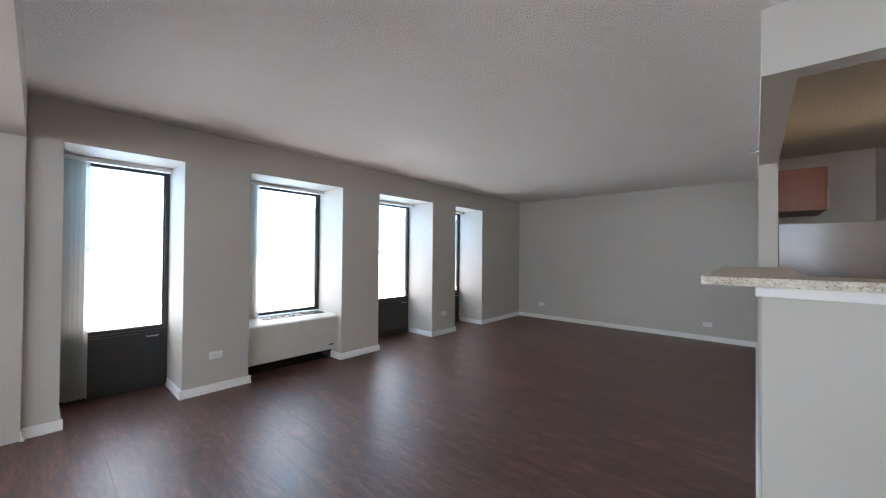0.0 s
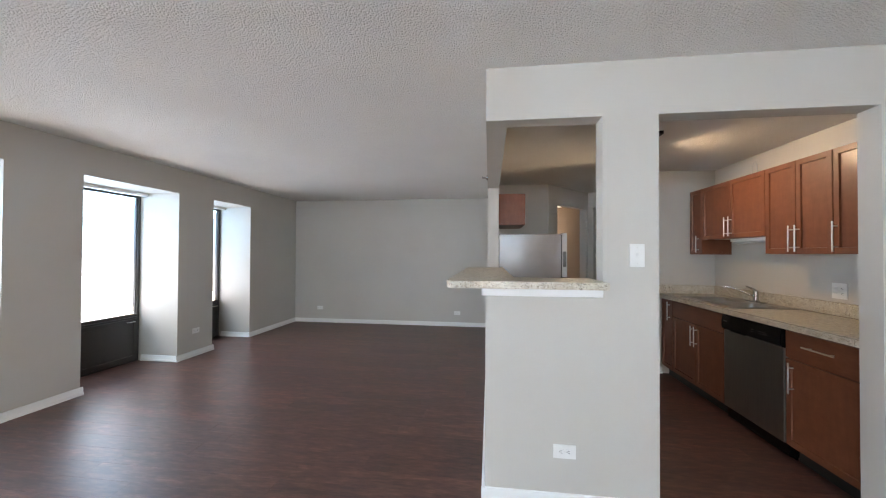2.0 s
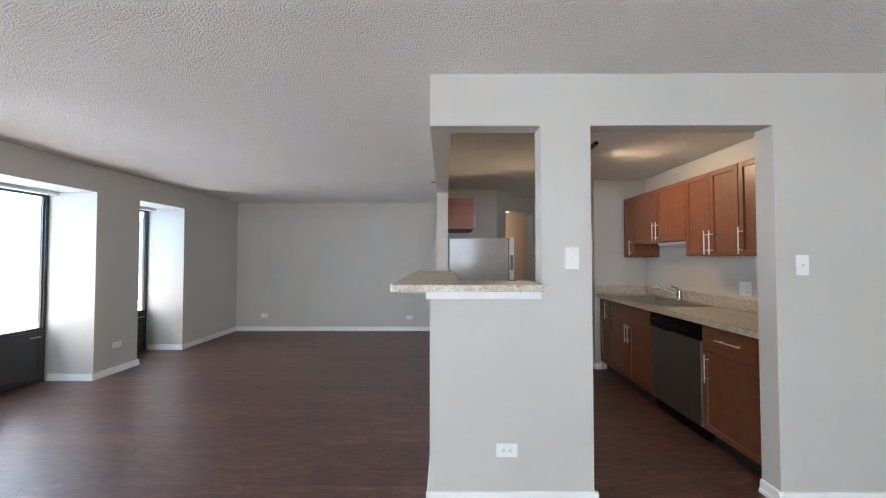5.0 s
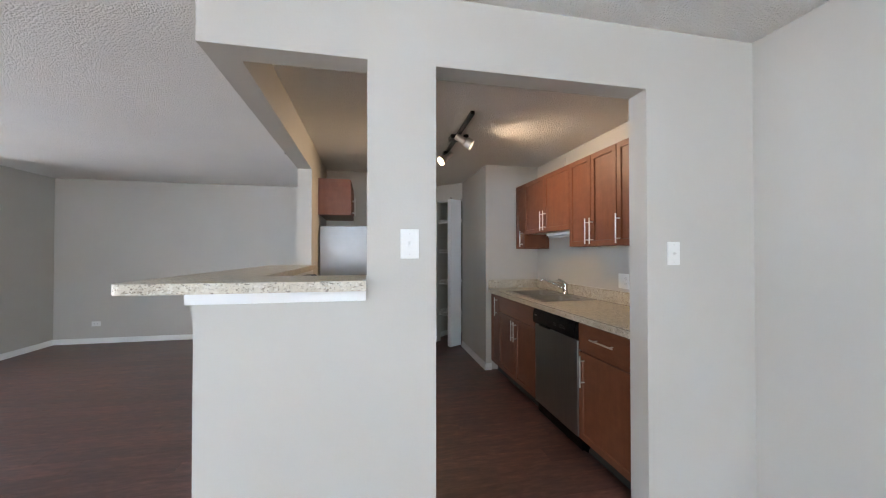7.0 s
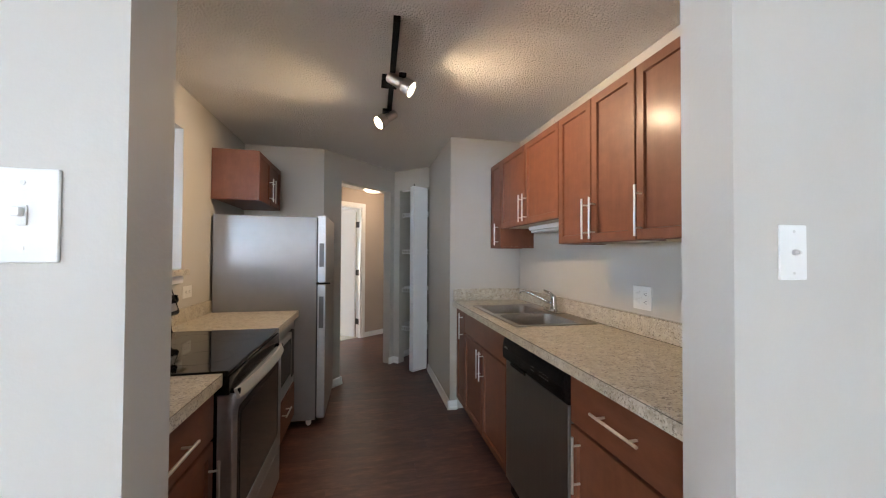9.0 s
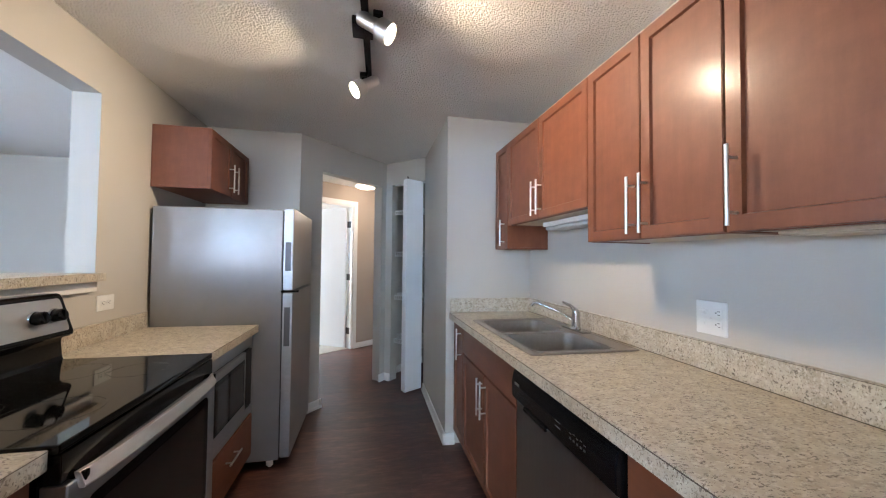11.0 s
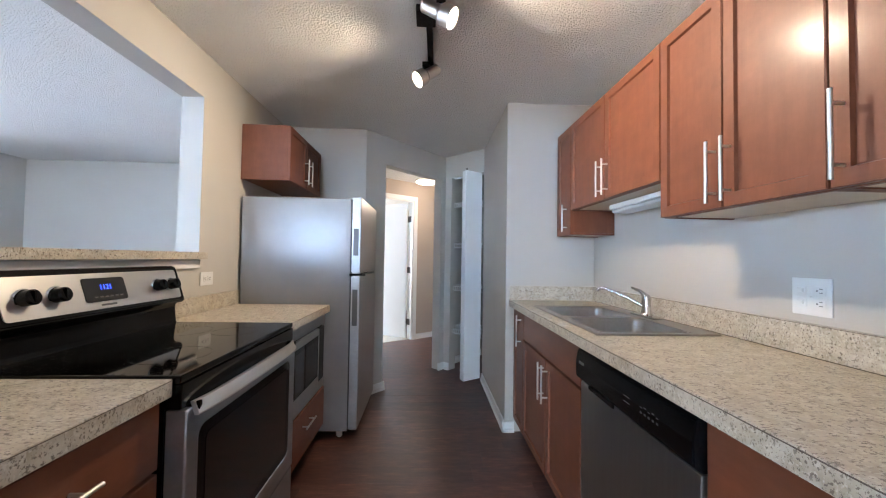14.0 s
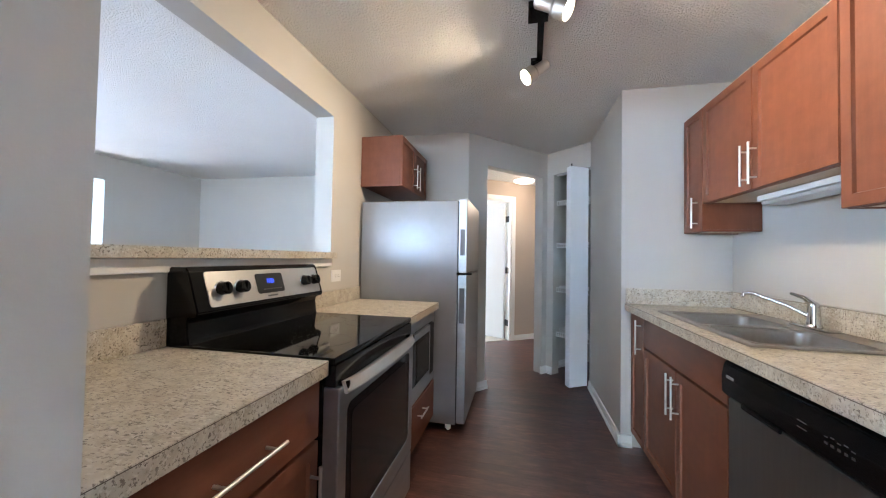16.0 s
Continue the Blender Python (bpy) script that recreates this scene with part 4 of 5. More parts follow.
# ---- dishwasher ----
def dishwasher():
    y0, y1, xf = DW0, DW1, 3.952
    t = thing("dishwasher", (4.25, 5.28, 0), "dark stainless dishwasher with black control panel", "dishwasher")
    part("body", boxes((RF + 0.01, RB, y0, y1, 0.02, TOPR - 0.004)), BLACK, t)
    part("door", boxes((xf, RF + 0.009, y0 + 0.003, y1 - 0.003, 0.11, 0.738), bev=0.006), STEELK, t, "brushed dark steel door")
    bm = bmesh.new()
    extrude_profile(bm, [(RF + 0.009, 0.740), (xf + 0.002, 0.740), (xf - 0.018, 0.756), (xf - 0.020, 0.81), (xf - 0.012, 0.855), (xf, 0.866), (RF + 0.009, 0.866)], "y", y0 + 0.002, y1 - 0.002)
    bmesh.ops.bevel(bm, geom=list(bm.edges), offset=0.003, segments=2, affect="EDGES", clamp_overlap=True)
    p = part("control_panel", bm, BLACK, t, "glossy black control panel")
    xb = xf - 0.021
    for k in range(5):
        part("button", boxes((xb + 0.0004, xb + 0.002, y0 + 0.118 + 0.017 * k, y0 + 0.126 + 0.017 * k, 0.791, 0.7965)), DIMMARK, p, "small grey button")
        part("print", boxes((xb + 0.0006, xb + 0.002, y0 + 0.117 + 0.017 * k, y0 + 0.127 + 0.017 * k, 0.806 + 0.004 * (k % 2), 0.8085 + 0.004 * (k % 2))), GREYMARK, p)
    for z in (0.792, 0.808):
        part("print", boxes((xb + 0.0006, xb + 0.002, y0 + 0.245, y0 + 0.275, z, z + 0.0025)), GREYMARK, p)
    part("badge", boxes((xb, xb + 0.002, y1 - 0.075, y1 - 0.035, 0.812, 0.821)), GREYMARK, p, "small grey nameplate")
    part("grip", boxes((xb - 0.004, xb + 0.004, y0 + 0.33, y1 - 0.12, 0.744, 0.758), bev=0.003), BLACK, p)
    part("kick_plate", boxes((RF + 0.05, RF + 0.06, y0 + 0.003, y1 - 0.003, 0.0, 0.105)), BLACK, t, "black kick plate")


dishwasher()


# ---- range ----
def range_cooker():
    y0, y1 = RY0, RY1
    t = thing("range", (2.3, (y0 + y1) / 2, 0), "stainless electric range with black glass cooktop", "oven")
    zc = ZL + 0.006
    part("body", boxes((LB + 0.01, 2.69, y0 + 0.002, y1 - 0.002, 0.03, zc - 0.022)), BLACK, t)
    bm = boxes((LB + 0.02, 2.728, y0, y1, zc - 0.022, zc), bev=0.005)
    part("cooktop", bm, GLOSS, t, "black glass cooktop")
    for cx, cy, r in ((2.57, y0 + 0.2, 0.105), (2.57, y1 - 0.2, 0.085), (2.36, y0 + 0.2, 0.085), (2.36, y1 - 0.2, 0.105)):
        bm = bmesh.new()
        a = [bm.verts.new((cx + r * math.cos(k * math.pi / 20), cy + r * math.sin(k * math.pi / 20), zc + 0.0004)) for k in range(40)]
        b = [bm.verts.new((cx + (r - 0.002) * math.cos(k * math.pi / 20), cy + (r - 0.002) * math.sin(k * math.pi / 20), zc + 0.0004)) for k in range(40)]
        for k in range(40):
            bm.faces.new((a[k], a[(k + 1) % 40], b[(k + 1) % 40], b[k]))
        part("burner_ring", bm, plainring, t, "faint grey burner mark")
    # back guard
    bm = bmesh.new()
    extrude_profile(bm, [(LB + 0.004, zc - 0.02), (2.212, zc - 0.02), (2.200, zc + 0.012), (2.194, zc + 0.074), (2.200, zc + 0.088), (2.228, zc + 0.093), (2.236, zc + 0.104), (2.192, 1.134), (2.180, 1.147), (LB + 0.004, 1.147)], "y", y0 + 0.002, y1 - 0.002)
    bmesh.ops.bevel(bm, geom=list(bm.edges), offset=0.004, segments=2, affect="EDGES", clamp_overlap=True)
    g = part("back_guard", bm, BLACK, t, "black back guard with controls")
    za, zb = zc + 0.118, 1.130

    def face_x(z):
        return 2.236 + (z - zc - 0.104) * (2.192 - 2.236) / (1.134 - zc - 0.104)
    def sloped_pad(y_0, y_1, z_0, z_1, r, d0, d1):
        """A flat piece with round corners on the sloped face, d0 to d1 deep."""
        bm = bmesh.new()
        loops = []
        for d in (d0, d1):
            loop = []
            for cy, cz, a0 in ((y_1 - r, z_1 - r, 0), (y_0 + r, z_1 - r, 90), (y_0 + r, z_0 + r, 180), (y_1 - r, z_0 + r, 270)):
                for k in range(6):
                    an = radians(a0 + 18 * k)
                    zz = cz + r * math.sin(an)
                    loop.append(bm.verts.new((face_x(zz) + d, cy + r * math.cos(an), zz)))
            loops.append(loop)
        bm.faces.new(loops[0])
        bm.faces.new(loops[1])
        for k in range(24):
            bm.faces.new((loops[0][k], loops[1][k], loops[1][(k + 1) % 24], loops[0][(k + 1) % 24]))
        bmesh.ops.recalc_face_normals(bm, faces=bm.faces)
        return bm
    part("control_plate", sloped_pad(y0 + 0.055, y1 - 0.024, za, zb, 0.012, -0.003, 0.003), PLATE, g, "brushed steel control plate")
    zm = (za + zb) / 2
    for yy in (y0 + 0.112, y0 + 0.200, y1 - 0.150, y1 - 0.072):
        bm = bmesh.new()
        xx = face_x(zm) + 0.003
        rod(bm, (xx + 0.004, yy, zm), (xx + 0.030, yy, zm + 0.004), 0.0235, 28, 0.0225)
        rod(bm, (xx + 0.030, yy, zm + 0.004), (xx + 0.034, yy, zm + 0.005), 0.0225, 28, 0.019)
        box(bm, xx + 0.028, xx + 0.038, yy - 0.004, yy + 0.004, zm - 0.017, zm + 0.024, bev=0.002)
        k = part("knob", bm, BLACK, g, "black round knob")
        bm = bmesh.new()
        rod(bm, (xx - 0.001, yy, zm), (xx + 0.005, yy, zm), 0.0285, 28, 0.0265)
        part("skirt", bm, CHROME, k, "thin chrome ring")
    ym = (y0 + y1) / 2 - 0.008
    part("display", sloped_pad(ym - 0.082, ym + 0.082, zm - 0.036, zm + 0.044, 0.010, 0.0, 0.0055), PANELG, g, "smoky grey clock display")
    bm = boxes(*[(face_x(zm - 0.02) + 0.005, face_x(zm - 0.02) + 0.0062, ym - 0.05 + 0.02 * k, ym - 0.037 + 0.02 * k, zm - 0.024, zm - 0.018) for k in range(6)])
    part("print", bm, GREYMARK, g)
    part("badge", boxes((face_x(za + 0.012) + 0.0025, face_x(za + 0.012) + 0.004, ym - 0.03, ym + 0.03, za + 0.006, za + 0.016)), GREYMARK, g, "small grey nameplate")
    # the clock reads 1121
    c = bpy.data.curves.new("clock_digits", "FONT")
    c.body, c.size, c.extrude, c.align_x, c.align_y = "1121", 0.025, 0.0004, "CENTER", "CENTER"
    zd = zm + 0.012
    xd = face_x(zd) + 0.0066
    tilt = math.degrees(math.atan2(2.236 - 2.192, 1.134 - zc - 0.104))
    o = new("clock_digits", c)
    o.data.materials.append(DIGIT)
    mm = pose(xd, ym, zd, 90 - tilt, 0, 90)
    dg = bpy.context.evaluated_depsgraph_get()
    me = bpy.data.meshes.new_from_object(o.evaluated_get(dg))
    bpy.data.objects.remove(o)
    o = new("clock_digits", me)
    o.parent = g
    o.matrix_basis = mm
    tagged(o, "glowing blue clock digits")
    # oven door
    xf = 2.742
    bm = boxes((2.691, xf - 0.012, y0 + 0.004, y1 - 0.004, 0.803, zc - 0.024), bev=0.003)
    part("vent_strip", bm, BLACK, t, "black vent strip")
    a, b, c0, c1 = y0 + 0.006, y1 - 0.006, 0.245, 0.800
    wy0, wy1, wz0, wz1 = a + 0.052, b - 0.052, c0 + 0.075, c1 - 0.062

    def ring(bm, x, y_0, y_1, z_0, z_1, r):
        out = []
        for cy, cz, a0 in ((y_1 - r, z_1 - r, 0), (y_0 + r, z_1 - r, 90), (y_0 + r, z_0 + r, 180), (y_1 - r, z_0 + r, 270)):
            for k in range(6):
                an = radians(a0 + 18 * k)
                out.append(bm.verts.new((x, cy + r * math.cos(an), cz + r * math.sin(an))))
        return out

    def bridge(bm, rings):
        for p, q in zip(rings, rings[1:]):
            for k in range(len(p)):
                bm.faces.new((p[k], q[k], q[(k + 1) % len(p)], p[(k + 1) % len(p)]))
    bm = bmesh.new()
    bridge(bm, [ring(bm, 2.692, a, b, c0, c1, 0.003), ring(bm, xf - 0.003, a, b, c0, c1, 0.003), ring(bm, xf, a + 0.003, b - 0.003, c0 + 0.003, c1 - 0.003, 0.003),
                ring(bm, xf, wy0, wy1, wz0, wz1, 0.03), ring(bm, xf - 0.004, wy0 + 0.003, wy1 - 0.003, wz0 + 0.003, wz1 - 0.003, 0.03)])
    bmesh.ops.recalc_face_normals(bm, faces=bm.faces)
    d = part("oven_door", bm, STEEL, t, "brushed steel oven door")
    bm = bmesh.new()
    rr = [ring(bm, x, wy0 + 0.001, wy1 - 0.001, wz0 + 0.001, wz1 - 0.001, 0.03) for x in (xf - 0.012, xf - 0.0025)]
    bridge(bm, rr)
    bm.faces.new(rr[1])
    bmesh.ops.recalc_face_normals(bm, faces=bm.faces)
    w = part("oven_window", bm, GLOSS, d, "black glass oven window")
    bm = bmesh.new()
    rr = [ring(bm, x, wy0 + 0.038, wy1 - 0.038, wz0 + 0.034, wz1 - 0.034, 0.018) for x in (xf - 0.004, xf - 0.0012)]
    bridge(bm, rr)
    bm.faces.new(rr[1])
    bmesh.ops.recalc_face_normals(bm, faces=bm.faces)
    part("inner_pane", bm, DARKGLASS, w, "brownish see-through inner pane")
    # the handle: a bowed flat band
    bm = bmesh.new()
    rings = []
    for k in range(17):
        u = k / 16
        bow = math.sin(math.pi * u)
        x, y, z = xf + 0.010 + 0.036 * bow ** 0.7, a + 0.026 + (b - a - 0.052) * u, 0.797 + 0.012 * bow
        h, w = 0.018, 0.006
        rings.append([bm.verts.new(p) for p in ((x - w, y, z - h), (x + w * 0.6, y, z - h), (x + w, y, z - h * 0.7), (x + w - 0.010, y, z + h * 0.7), (x + w * 0.6 - 0.011, y, z + h), (x - w - 0.011, y, z + h))])
    bridge(bm, rings)
    bm.faces.new(rings[0])
    bm.faces.new(rings[-1])
    bmesh.ops.recalc_face_normals(bm, faces=bm.faces)
    hd = part("handle", bm, BAND, d, "bowed steel band handle")
    for yy in (a + 0.036, b - 0.036):
        part("bracket", boxes((xf - 0.04, xf + 0.014, yy - 0.008, yy + 0.008, 0.790, 0.814), bev=0.003), BLACK, d, "black handle bracket")
    part("storage_drawer", boxes((2.692, xf - 0.002, a, b, 0.055, 0.238), bev=0.004), STEEL, t, "brushed steel storage drawer")
    part("plinth", boxes((LB + 0.05, 2.66, y0 + 0.01, y1 - 0.01, 0.0, 0.03)), BLACK, t)


plainring = plain("burner_print", (0.05, 0.05, 0.05), 0.2)
range_cooker()


# ---- microwave cabinet ----
def microwave_cabinet():
    y0, y1 = RY1 + 0.004, FY0 - 0.014
    t = base_cabinet(LB, LF, 1, y0, y1, TOPL, [(y0, y1, 0.11, 0.36, ((y0 + y1) / 2, 0.275, 0.16, False), True)], "red-brown base cabinet holding a built-in microwave")
    m = thing("microwave", ((LB + LF) / 2, (y0 + y1) / 2, 0.38), "built-in stainless microwave with dark window", "microwave")
    x = LF + 0.001
    z1 = TOPL - 0.004
    part("trim_frame", boxes((x, x + 0.012, y0 + 0.004, y1 - 0.004, 0.365, 0.425), (x, x + 0.012, y0 + 0.004, y1 - 0.004, 0.765, z1),
                             (x, x + 0.012, y0 + 0.004, y0 + 0.055, 0.425, 0.765), (x, x + 0.012, y1 - 0.04, y1 - 0.004, 0.425, 0.765), bev=0.002), STEELM, m, "wide steel surround")
    # a near-black sheet paints the shade in the gap round the door
    part("shadow_gap", boxes((x - 0.001, x + 0.004, y0 + 0.055, y1 - 0.04, 0.425, 0.765)), SLOT, m, "dark gap round the door")
    d = part("door", boxes((x + 0.004, x + 0.024, y0 + 0.060, y1 - 0.15, 0.431, 0.759), bev=0.003), STEELM, m, "steel microwave door")
    part("window", boxes((x + 0.0235, x + 0.026, y0 + 0.100, y1 - 0.175, 0.475, 0.722), bev=0.001), GLOSS, d, "black glass window")
    part("screen", boxes((x + 0.0255, x + 0.0266, y0 + 0.125, y1 - 0.20, 0.498, 0.70)), DARKGLASS, d, "dark see-through mesh screen")
    part("keypad", boxes((x + 0.004, x + 0.023, y1 - 0.147, y1 - 0.045, 0.431, 0.759), bev=0.003), GLOSS, m, "black keypad panel")


microwave_cabinet()


# ---- refrigerator ----
def refrigerator():
    t = thing("refrigerator", (2.48, (FY0 + FY1) / 2, 0), "grey top-freezer refrigerator with stainless doors", "refrigerator")
    xb, zt = 2.835, 1.605
    part("body", boxes((LB + 0.015, xb, FY0 + 0.004, FY1, 0.05, zt - 0.012), bev=0.006), FRIDGE_SIDE, t, "grey textured steel body")
    part("gasket", boxes((xb, xb + 0.008, FY0 + 0.012, FY1 - 0.01, 0.08, zt - 0.02)), SLOT, t, "dark door gasket")
    zg = 1.083
    for z0, z1 in ((0.062, zg - 0.008), (zg + 0.008, zt)):
        bm = boxes((xb + 0.008, xb + 0.066, FY0, FY1, z0, z1), bev=0.008)
        d = part("fridge_door", bm, STEELD, t, "brushed stainless door")
        up = z0 > 1
        h0, h1 = (z0 + 0.12, z0 + 0.30) if up else (z1 - 0.33, z1 - 0.09)
        bm = boxes((xb + 0.018, xb + 0.052, FY0 - 0.0015, FY0 + 0.002, h0, h1), bev=0.0006)
        part("grip", bm, GRIP, d, "dark recessed side grip")
        bm = boxes((xb + 0.0085, xb + 0.0600, FY0 - 0.001, FY0 + 0.001, z0 + 0.01, z1 - 0.01))
        part("edge_trim", bm, STEELM, d, "pale steel door edge")
    bm = bmesh.new()
    prism(bm, [(xb - 0.004, FY0 + 0.002), (xb + 0.085, FY0 + 0.002), (xb + 0.098, FY0 + 0.020), (xb + 0.090, FY0 + 0.048), (xb - 0.004, FY0 + 0.060)], zg - 0.006, zg + 0.006)
    part("centre_hinge", bm, BLACK, t, "black centre hinge")
    for yy in (FY0 + 0.03, FY1 - 0.05):
        bm = bmesh.new()
        rod(bm, (xb - 0.05, yy - 0.012, 0.024), (xb - 0.05, yy + 0.012, 0.024), 0.022, 20)
        w = part("wheel", bm, BLACK, t, "small black roller")
        bm = bmesh.new()
        rod(bm, (xb - 0.05, yy - 0.015, 0.024), (xb - 0.05, yy + 0.015, 0.024), 0.016, 14)
        box(bm, xb - 0.07, xb - 0.03, yy - 0.016, yy - 0.013, 0.02, 0.06)
        part("hub", bm, WHITE, w, "pale roller hub")
    part("top_hinge", boxes((xb - 0.06, xb + 0.05, FY1 - 0.09, FY1 - 0.02, zt - 0.012, zt + 0.012), bev=0.004), BLACK, t)


refrigerator()
wall_cabinet(LB, 2.402, 1, FY0 + 0.004, 7.29, 1.706, 2.076, [(FY0 + 0.004, 6.945, 1.706, 2.076, (6.905, 1.83, 0.19, True)), (6.945, 7.29, 1.706, 2.076, (6.985, 1.83, 0.19, True))], "short red-brown wall cabinet above the refrigerator", WOODV)


# ---- track light ----
def spot_head(t, at, aim, power):
    a, d = Vector(at), Vector(aim).normalized()
    bm = bmesh.new()
    rod(bm, (at[0], at[1], ZK - 0.03), (at[0], at[1], at[2] + 0.02), 0.007, 12)
    box(bm, at[0] - 0.02, at[0] + 0.02, at[1] - 0.035, at[1] + 0.035, ZK - 0.05, ZK - 0.028, bev=0.003)
    part("stem", bm, BLACK, t, "black swivel stem")
    prof = [(-0.090, 0.004), (-0.090, 0.026), (-0.085, 0.030), (-0.005, 0.031), (0.012, 0.044), (0.062, 0.045), (0.064, 0.044)]
    q = d.to_track_quat("Z", "Y").to_matrix().to_4x4()
    bm = bmesh.new()
    rings = []
    for u, r in prof + [(0.062, 0.042), (0.02, 0.036)]:
        rings.append([bm.verts.new(a + (q @ Vector((r * math.cos(k * math.pi / 14), r * math.sin(k * math.pi / 14), u)))) for k in range(28)])
    for p0, p1 in zip(rings, rings[1:]):
        for k in range(28):
            bm.faces.new((p0[k], p0[(k + 1) % 28], p1[(k + 1) % 28], p1[k]))
    bmesh.ops.recalc_face_normals(bm, faces=bm.faces)
    s = part("shade", bm, NICKEL, t, "brushed nickel spot shade")
    bm = bmesh.new()
    rod(bm, a + d * 0.022, a + d * 0.050, 0.026, 24, 0.040)
    part("bulb", bm, BULB, s, "glowing reflector bulb")
    l = bpy.data.lights.new("spot_beam", "SPOT")
    l.energy, l.spot_size, l.spot_blend, l.color, l.shadow_soft_size = power, radians(140), 1.0, (1.0, 0.78, 0.54), 0.05
    new("spot_beam", l).matrix_world = look(a + d * 0.075, a + d)


def track_light():
    t = thing("track_light", (3.34, 5.9, ZK), "black ceiling track with two nickel spot heads", "lamp")
    bm = bmesh.new()
    slab(bm, Vector((3.322, 5.255, 0)), Vector((3.352, 6.285, 0)), -0.015, 0.015, Vector((1, -0.03, 0)), ZK - 0.024, ZK - 0.0005)
    part("track", bm, BLACK, t)
    part("feed_box", boxes((3.280, 3.370, 5.755, 5.865, ZK - 0.036, ZK - 0.001), bev=0.004), BLACK, t, "black power feed box")
    spot_head(t, (3.388, 5.70, ZK - 0.078), (0.82, -0.24, -0.53), SPOT * 0.72)
    spot_head(t, (3.322, 6.20, ZK - 0.090), (-0.80, -0.32, -0.62), SPOT * 0.76)


SPOT = 91.0
track_light()


# ---- pantry ----
def wire_shelf(z):
    a = DB + PN * 0.12 - P * 0.045
    lp = (PC - DB).length
    t = thing("wire_shelf", (a.x, a.y, z), "white wire shelf in the pantry", "shelf", "pantry shelves")
    bm = bmesh.new()
    f, b = 0.06, 0.45
    u0, u1 = 0.0, lp + 0.03
    org = DB - P * 0.045 + Vector((0, 0, z))
    for d in (f, (f + b) / 2, b):
        rod(bm, org + PN * d + P * u0, org + PN * d + P * u1, 0.004, 8)
    rod(bm, org + PN * f + P * u0 - Vector((0, 0, 0.042)), org + PN * f + P * u1 - Vector((0, 0, 0.042)), 0.005, 8)
    part("rail", bm, WHITE, t)
    bm = bmesh.new()
    n = 22
    for k in range(n):
        u = u0 + (u1 - u0) * k / (n - 1)
        rod(bm, org + PN * b + P * u, org + PN * f + P * u, 0.0027, 6)
        rod(bm, org + PN * f + P * u, org + PN * f + P * u - Vector((0, 0, 0.042)), 0.0036, 6)
    part("wire", bm, WHITE, t)
    bm = bmesh.new()
    slab(bm, org + PN * (f - 0.02) - Vector((0, 0, z)), org + PN * (f + 0.02) - Vector((0, 0, z)), 0, 0.016, P, z - 0.058, z + 0.016)
    part("bracket", bm, WHITE, t, "white end bracket")


for z in (0.435, 0.90, 1.365, 1.81):
    wire_shelf(z)


def bifold():
    t = thing("bifold_door", (3.8, 7.7, 0.02), "white folded bifold pantry door", "door")
    a = Vector((3.712, 7.66, 0))
    b = Vector((3.885, 7.765, 0))
    u = (b - a).normalized()
    n = Vector((-u.y, u.x, 0))
    for k, off in enumerate((0.0, 0.042)):
        bm = bmesh.new()
        slab(bm, a + u * 0.01 * k, b, off, off + 0.034, n, 0.02, 2.07)
        e = [e for e in bm.edges]
        bmesh.ops.bevel(bm, geom=e, offset=0.002, segments=1, affect="EDGES")
        part("panel", bm, DOORW, t)
    bm = bmesh.new()
    rod(bm, a + n * 0.017 + u * 0.02 + Vector((0, 0, 2.07)), a + n * 0.017 + u * 0.02 + Vector((0, 0, 2.095)), 0.006, 10)
    part("pivot", bm, BLACK, t, "dark top pivot")
    bm = bmesh.new()
    slab(bm, DB + P * 0.1, PC, 0.03, 0.06, PN, 2.075, 2.09)
    part("rail", bm, TRIM, t, "white top rail")


bifold()


# ---- hall ----
def hall_door():
    q = HQ
    w, h, c = 0.86, 2.05, 0.06
    t = tagged(new("door_1"), "white panelled hall door standing open in white casing", "door", kind="structure")
    t.matrix_basis = Matrix.Translation(q)
    bm = bmesh.new()
    slab(bm, q - HU * 0.0, q + HU * c, -0.016, -0.001, HN, 0, h + c)
    slab(bm, q - HU * (w + c), q - HU * w, -0.016, -0.001, HN, 0, h + c)
    slab(bm, q - HU * w, q, -0.016, -0.001, HN, h, h + c)
    part("casing", bm, TRIM, t)
    bm = bmesh.new()
    slab(bm, q - HU * 0.022, q - HU * 0.001, 0, 0.1, HN, 0, h)
    slab(bm, q - HU * (w - 0.001), q - HU * (w - 0.022), 0, 0.1, HN, 0, h)
    slab(bm, q - HU * (w - 0.022), q - HU * 0.022, 0, 0.1, HN, h - 0.02, h - 0.001)
    part("jamb", bm, TRIM, t)
    # leaf, hinged on the far side of the right jamb, swung into the room
    hinge = q - HU * 0.03 + HN * 0.11
    d = (HN * 0.93 - HU * 0.37).normalized()
    n = Vector((-d.y, d.x, 0))
    bm = bmesh.new()
    slab(bm, hinge, hinge + d * 0.78, 0, 0.035, n, 0.012, h - 0.03)
    leaf = part("leaf", bm, DOORW, t, "white painted door leaf")
    for z in (0.25, 1.02, 1.78):
        bm = bmesh.new()
        rod(bm, hinge - HN * 0.012 + Vector((0, 0, z - 0.045)), hinge - HN * 0.012 + Vector((0, 0, z + 0.045)), 0.008, 10)
        slab(bm, q - HU * 0.026, q - HU * 0.022, 0.03, 0.095, HN, z - 0.045, z + 0.045)
        part("hinge", bm, BRONZE, leaf, "dark metal hinge")


hall_door()


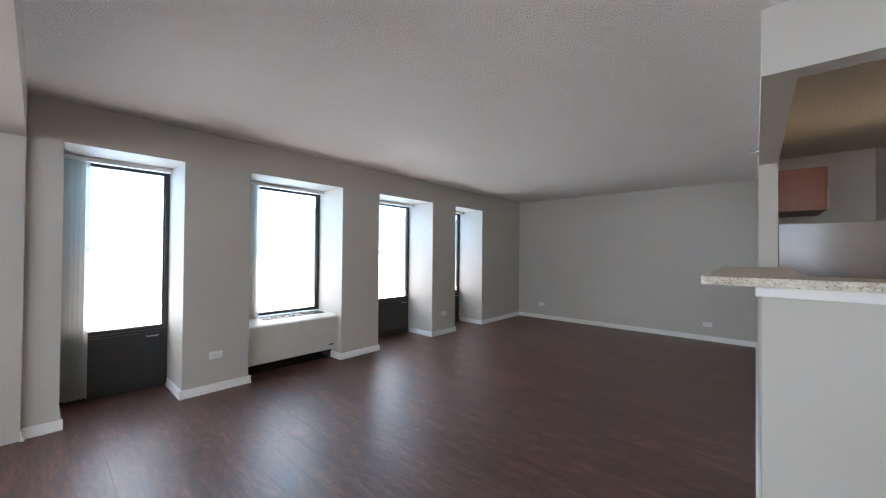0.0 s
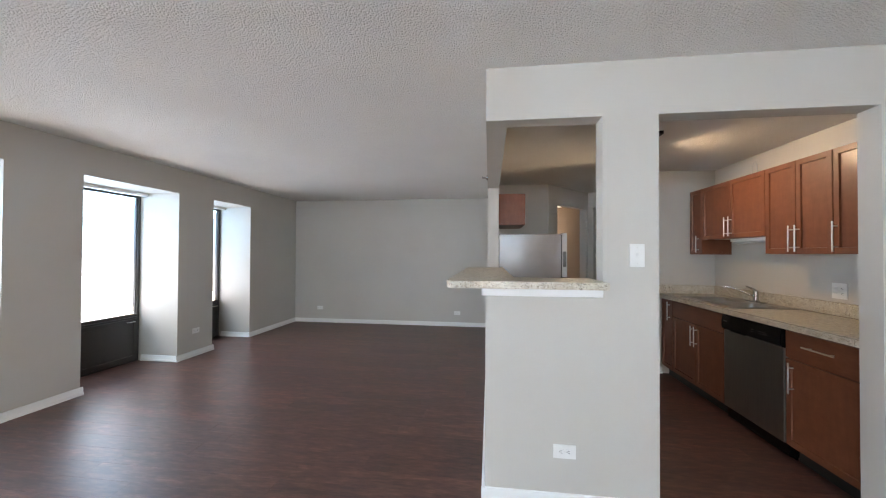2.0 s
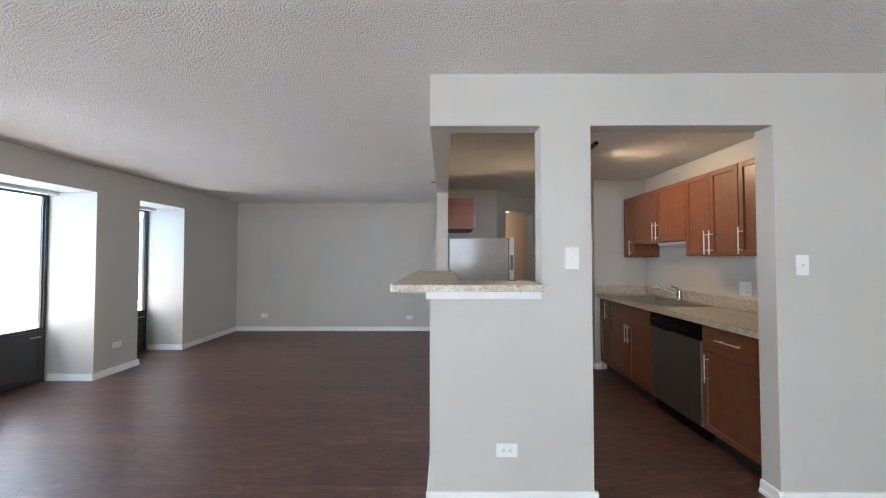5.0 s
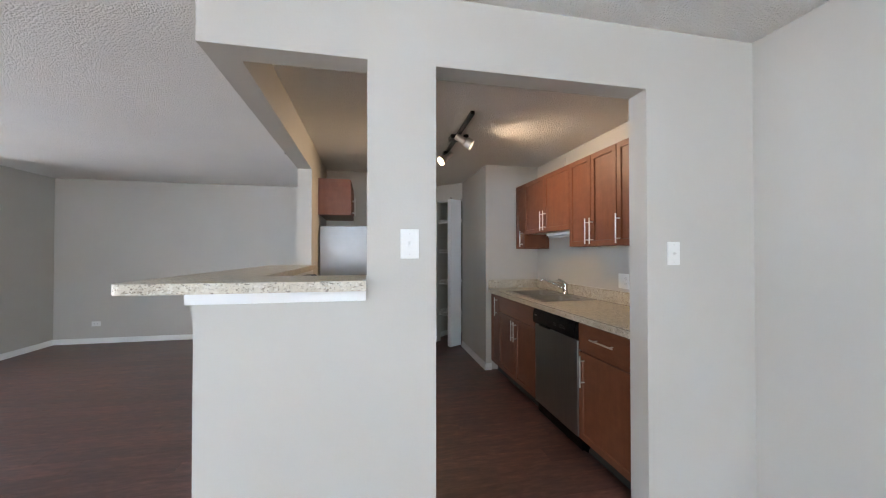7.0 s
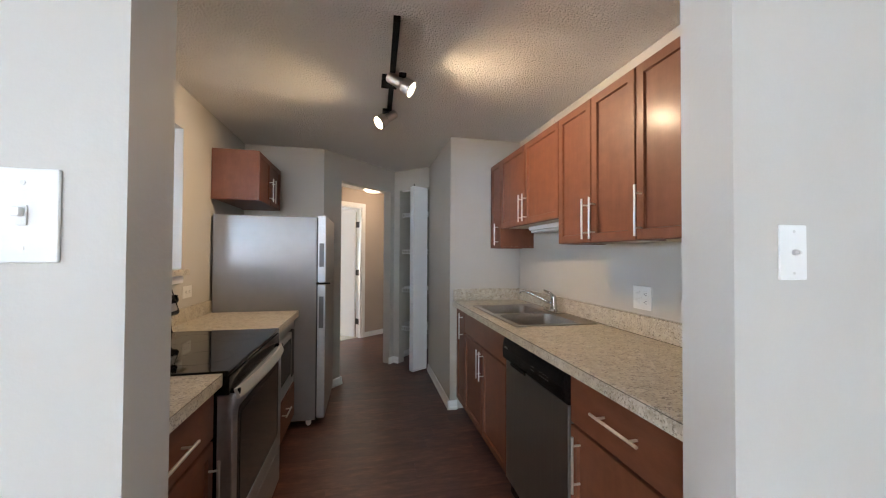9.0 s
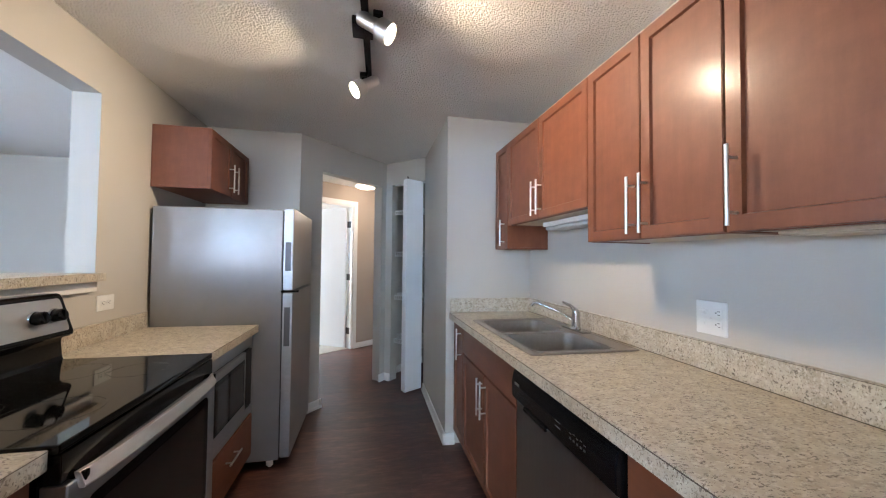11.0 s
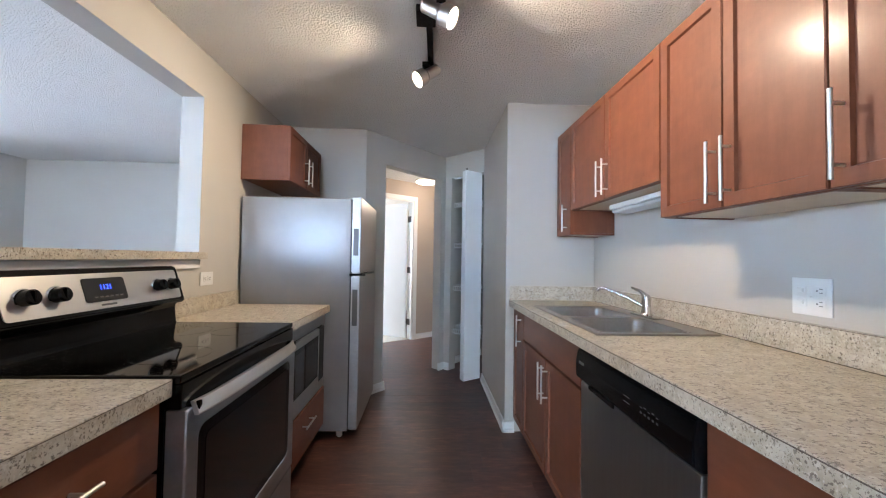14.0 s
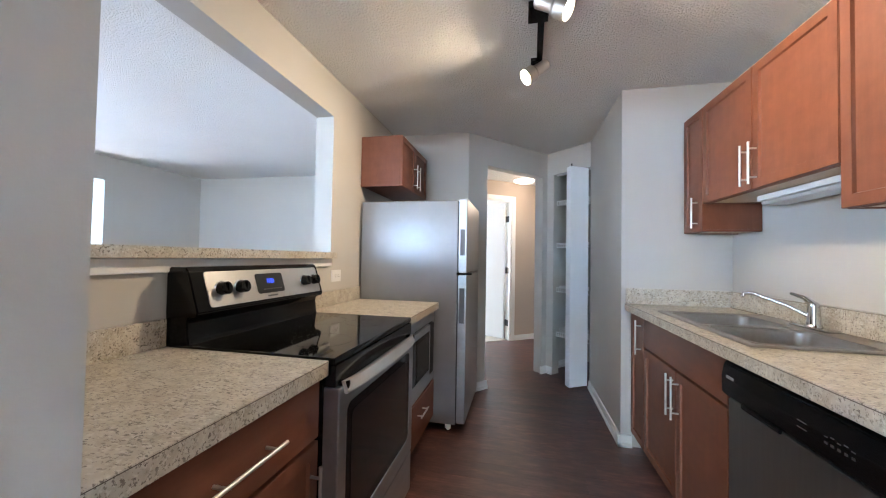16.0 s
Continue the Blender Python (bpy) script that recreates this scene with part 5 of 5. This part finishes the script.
def hall_lamp():
    c = Vector((3.30, 9.33, ZK))
    t = thing("ceiling_lamp", c, "round frosted glass ceiling lamp glowing warm", "lamp")
    bm = bmesh.new()
    rod(bm, c - Vector((0, 0, 0.018)), c, 0.15, 40)
    part("base", bm, WHITE, t)
    bm = bmesh.new()
    bmesh.ops.create_uvsphere(bm, u_segments=40, v_segments=16, radius=0.14, matrix=Matrix.Translation(c - Vector((0, 0, 0.02))) @ Matrix.Diagonal((1, 1, 0.30, 1)))
    bmesh.ops.delete(bm, geom=[v for v in bm.verts if v.co.z > ZK - 0.0185], context="VERTS")
    part("glass", bm, DOME, t, "glowing frosted glass dome")
    l = bpy.data.lights.new("hall_lamp_light", "POINT")
    l.energy, l.color, l.shadow_soft_size = 13.0, (1.0, 0.80, 0.62), 0.1
    new("hall_lamp_light", l).matrix_world = Matrix.Translation(c - HN * 0.35 - Vector((0, 0, 0.30)))


hall_lamp()


# ---- sprinkler ----
def sprinkler():
    t = thing("sprinkler", (XS, 5.98, 2.14), "small chrome sidewall fire sprinkler", "sprinkler")
    x, y, z = XS, 5.98, 2.14
    bm = bmesh.new()
    rod(bm, (x, y, z), (x - 0.012, y, z), 0.03, 20, 0.022)
    part("escutcheon", bm, CHROME, t)
    bm = bmesh.new()
    rod(bm, (x - 0.012, y, z), (x - 0.05, y, z), 0.008, 10)
    box(bm, x - 0.056, x - 0.05, y - 0.015, y + 0.015, z - 0.004, z + 0.012)
    part("head", bm, CHROME, t)


sprinkler()


# ---- floor planks ----
def planks():
    fl = bpy.data.objects["floor"]
    W, L, th = 0.152, 1.22, 0.006

    def plank_mesh(w, l):
        bm = bmesh.new()
        box(bm, -l / 2, l / 2, -w / 2, w / 2, -th, 0, bev=0.0)
        top = [e for e in bm.edges if all(v.co.z > -1e-6 for v in e.verts)]
        bmesh.ops.bevel(bm, geom=top, offset=0.0007, segments=1, affect="EDGES")
        m = bpy.data.meshes.new("plank")
        bm.to_mesh(m)
        bm.free()
        m.materials.append(FLOOR)
        return m
    full = plank_mesh(W, L)
    rng = random.Random(4)
    spots = []
    west, east = XG - 0.06, XR + 0.06
    y = Y0 + W / 2
    while y < 12.5:
        x = XW - 0.6 - rng.random() * L
        while x - L / 2 < east:
            a, c = max(x - L / 2, west), min(x + L / 2, east)
            if c - a > 0.01:
                spots.append((round((a + c) / 2, 5), y, round(c - a, 5)))
            x += L
        y += W
    near = [p for p in spots if 2.0 < p[1] < 8.0]
    near.sort(key=lambda p: abs(p[0] - 1.5) * 0.6 + abs(p[1] - 4.6))
    near = near[:295]
    chosen = set(near)
    for p in near:
        o = new("plank", full if abs(p[2] - L) < 1e-4 else plank_mesh(W, p[2]))
        o.parent = fl
        o.matrix_basis = Matrix.Translation((p[0], p[1], 0))
    v, f = [], []
    for p in spots:
        if p in chosen:
            continue
        k = len(v)
        a, b = p[2] / 2, W / 2
        v += [(p[0] - a, p[1] - b, -0.0001), (p[0] + a, p[1] - b, -0.0001), (p[0] + a, p[1] + b, -0.0001), (p[0] - a, p[1] + b, -0.0001)]
        f.append((k, k + 1, k + 2, k + 3))
    m = bpy.data.meshes.new("plank_rest")
    m.from_pydata(v, [], f)
    m.materials.append(FLOOR)
    o = tagged(new("planks", m), "dark wood-look floor planks farther off", kind="stuff")
    o.parent = fl


planks()
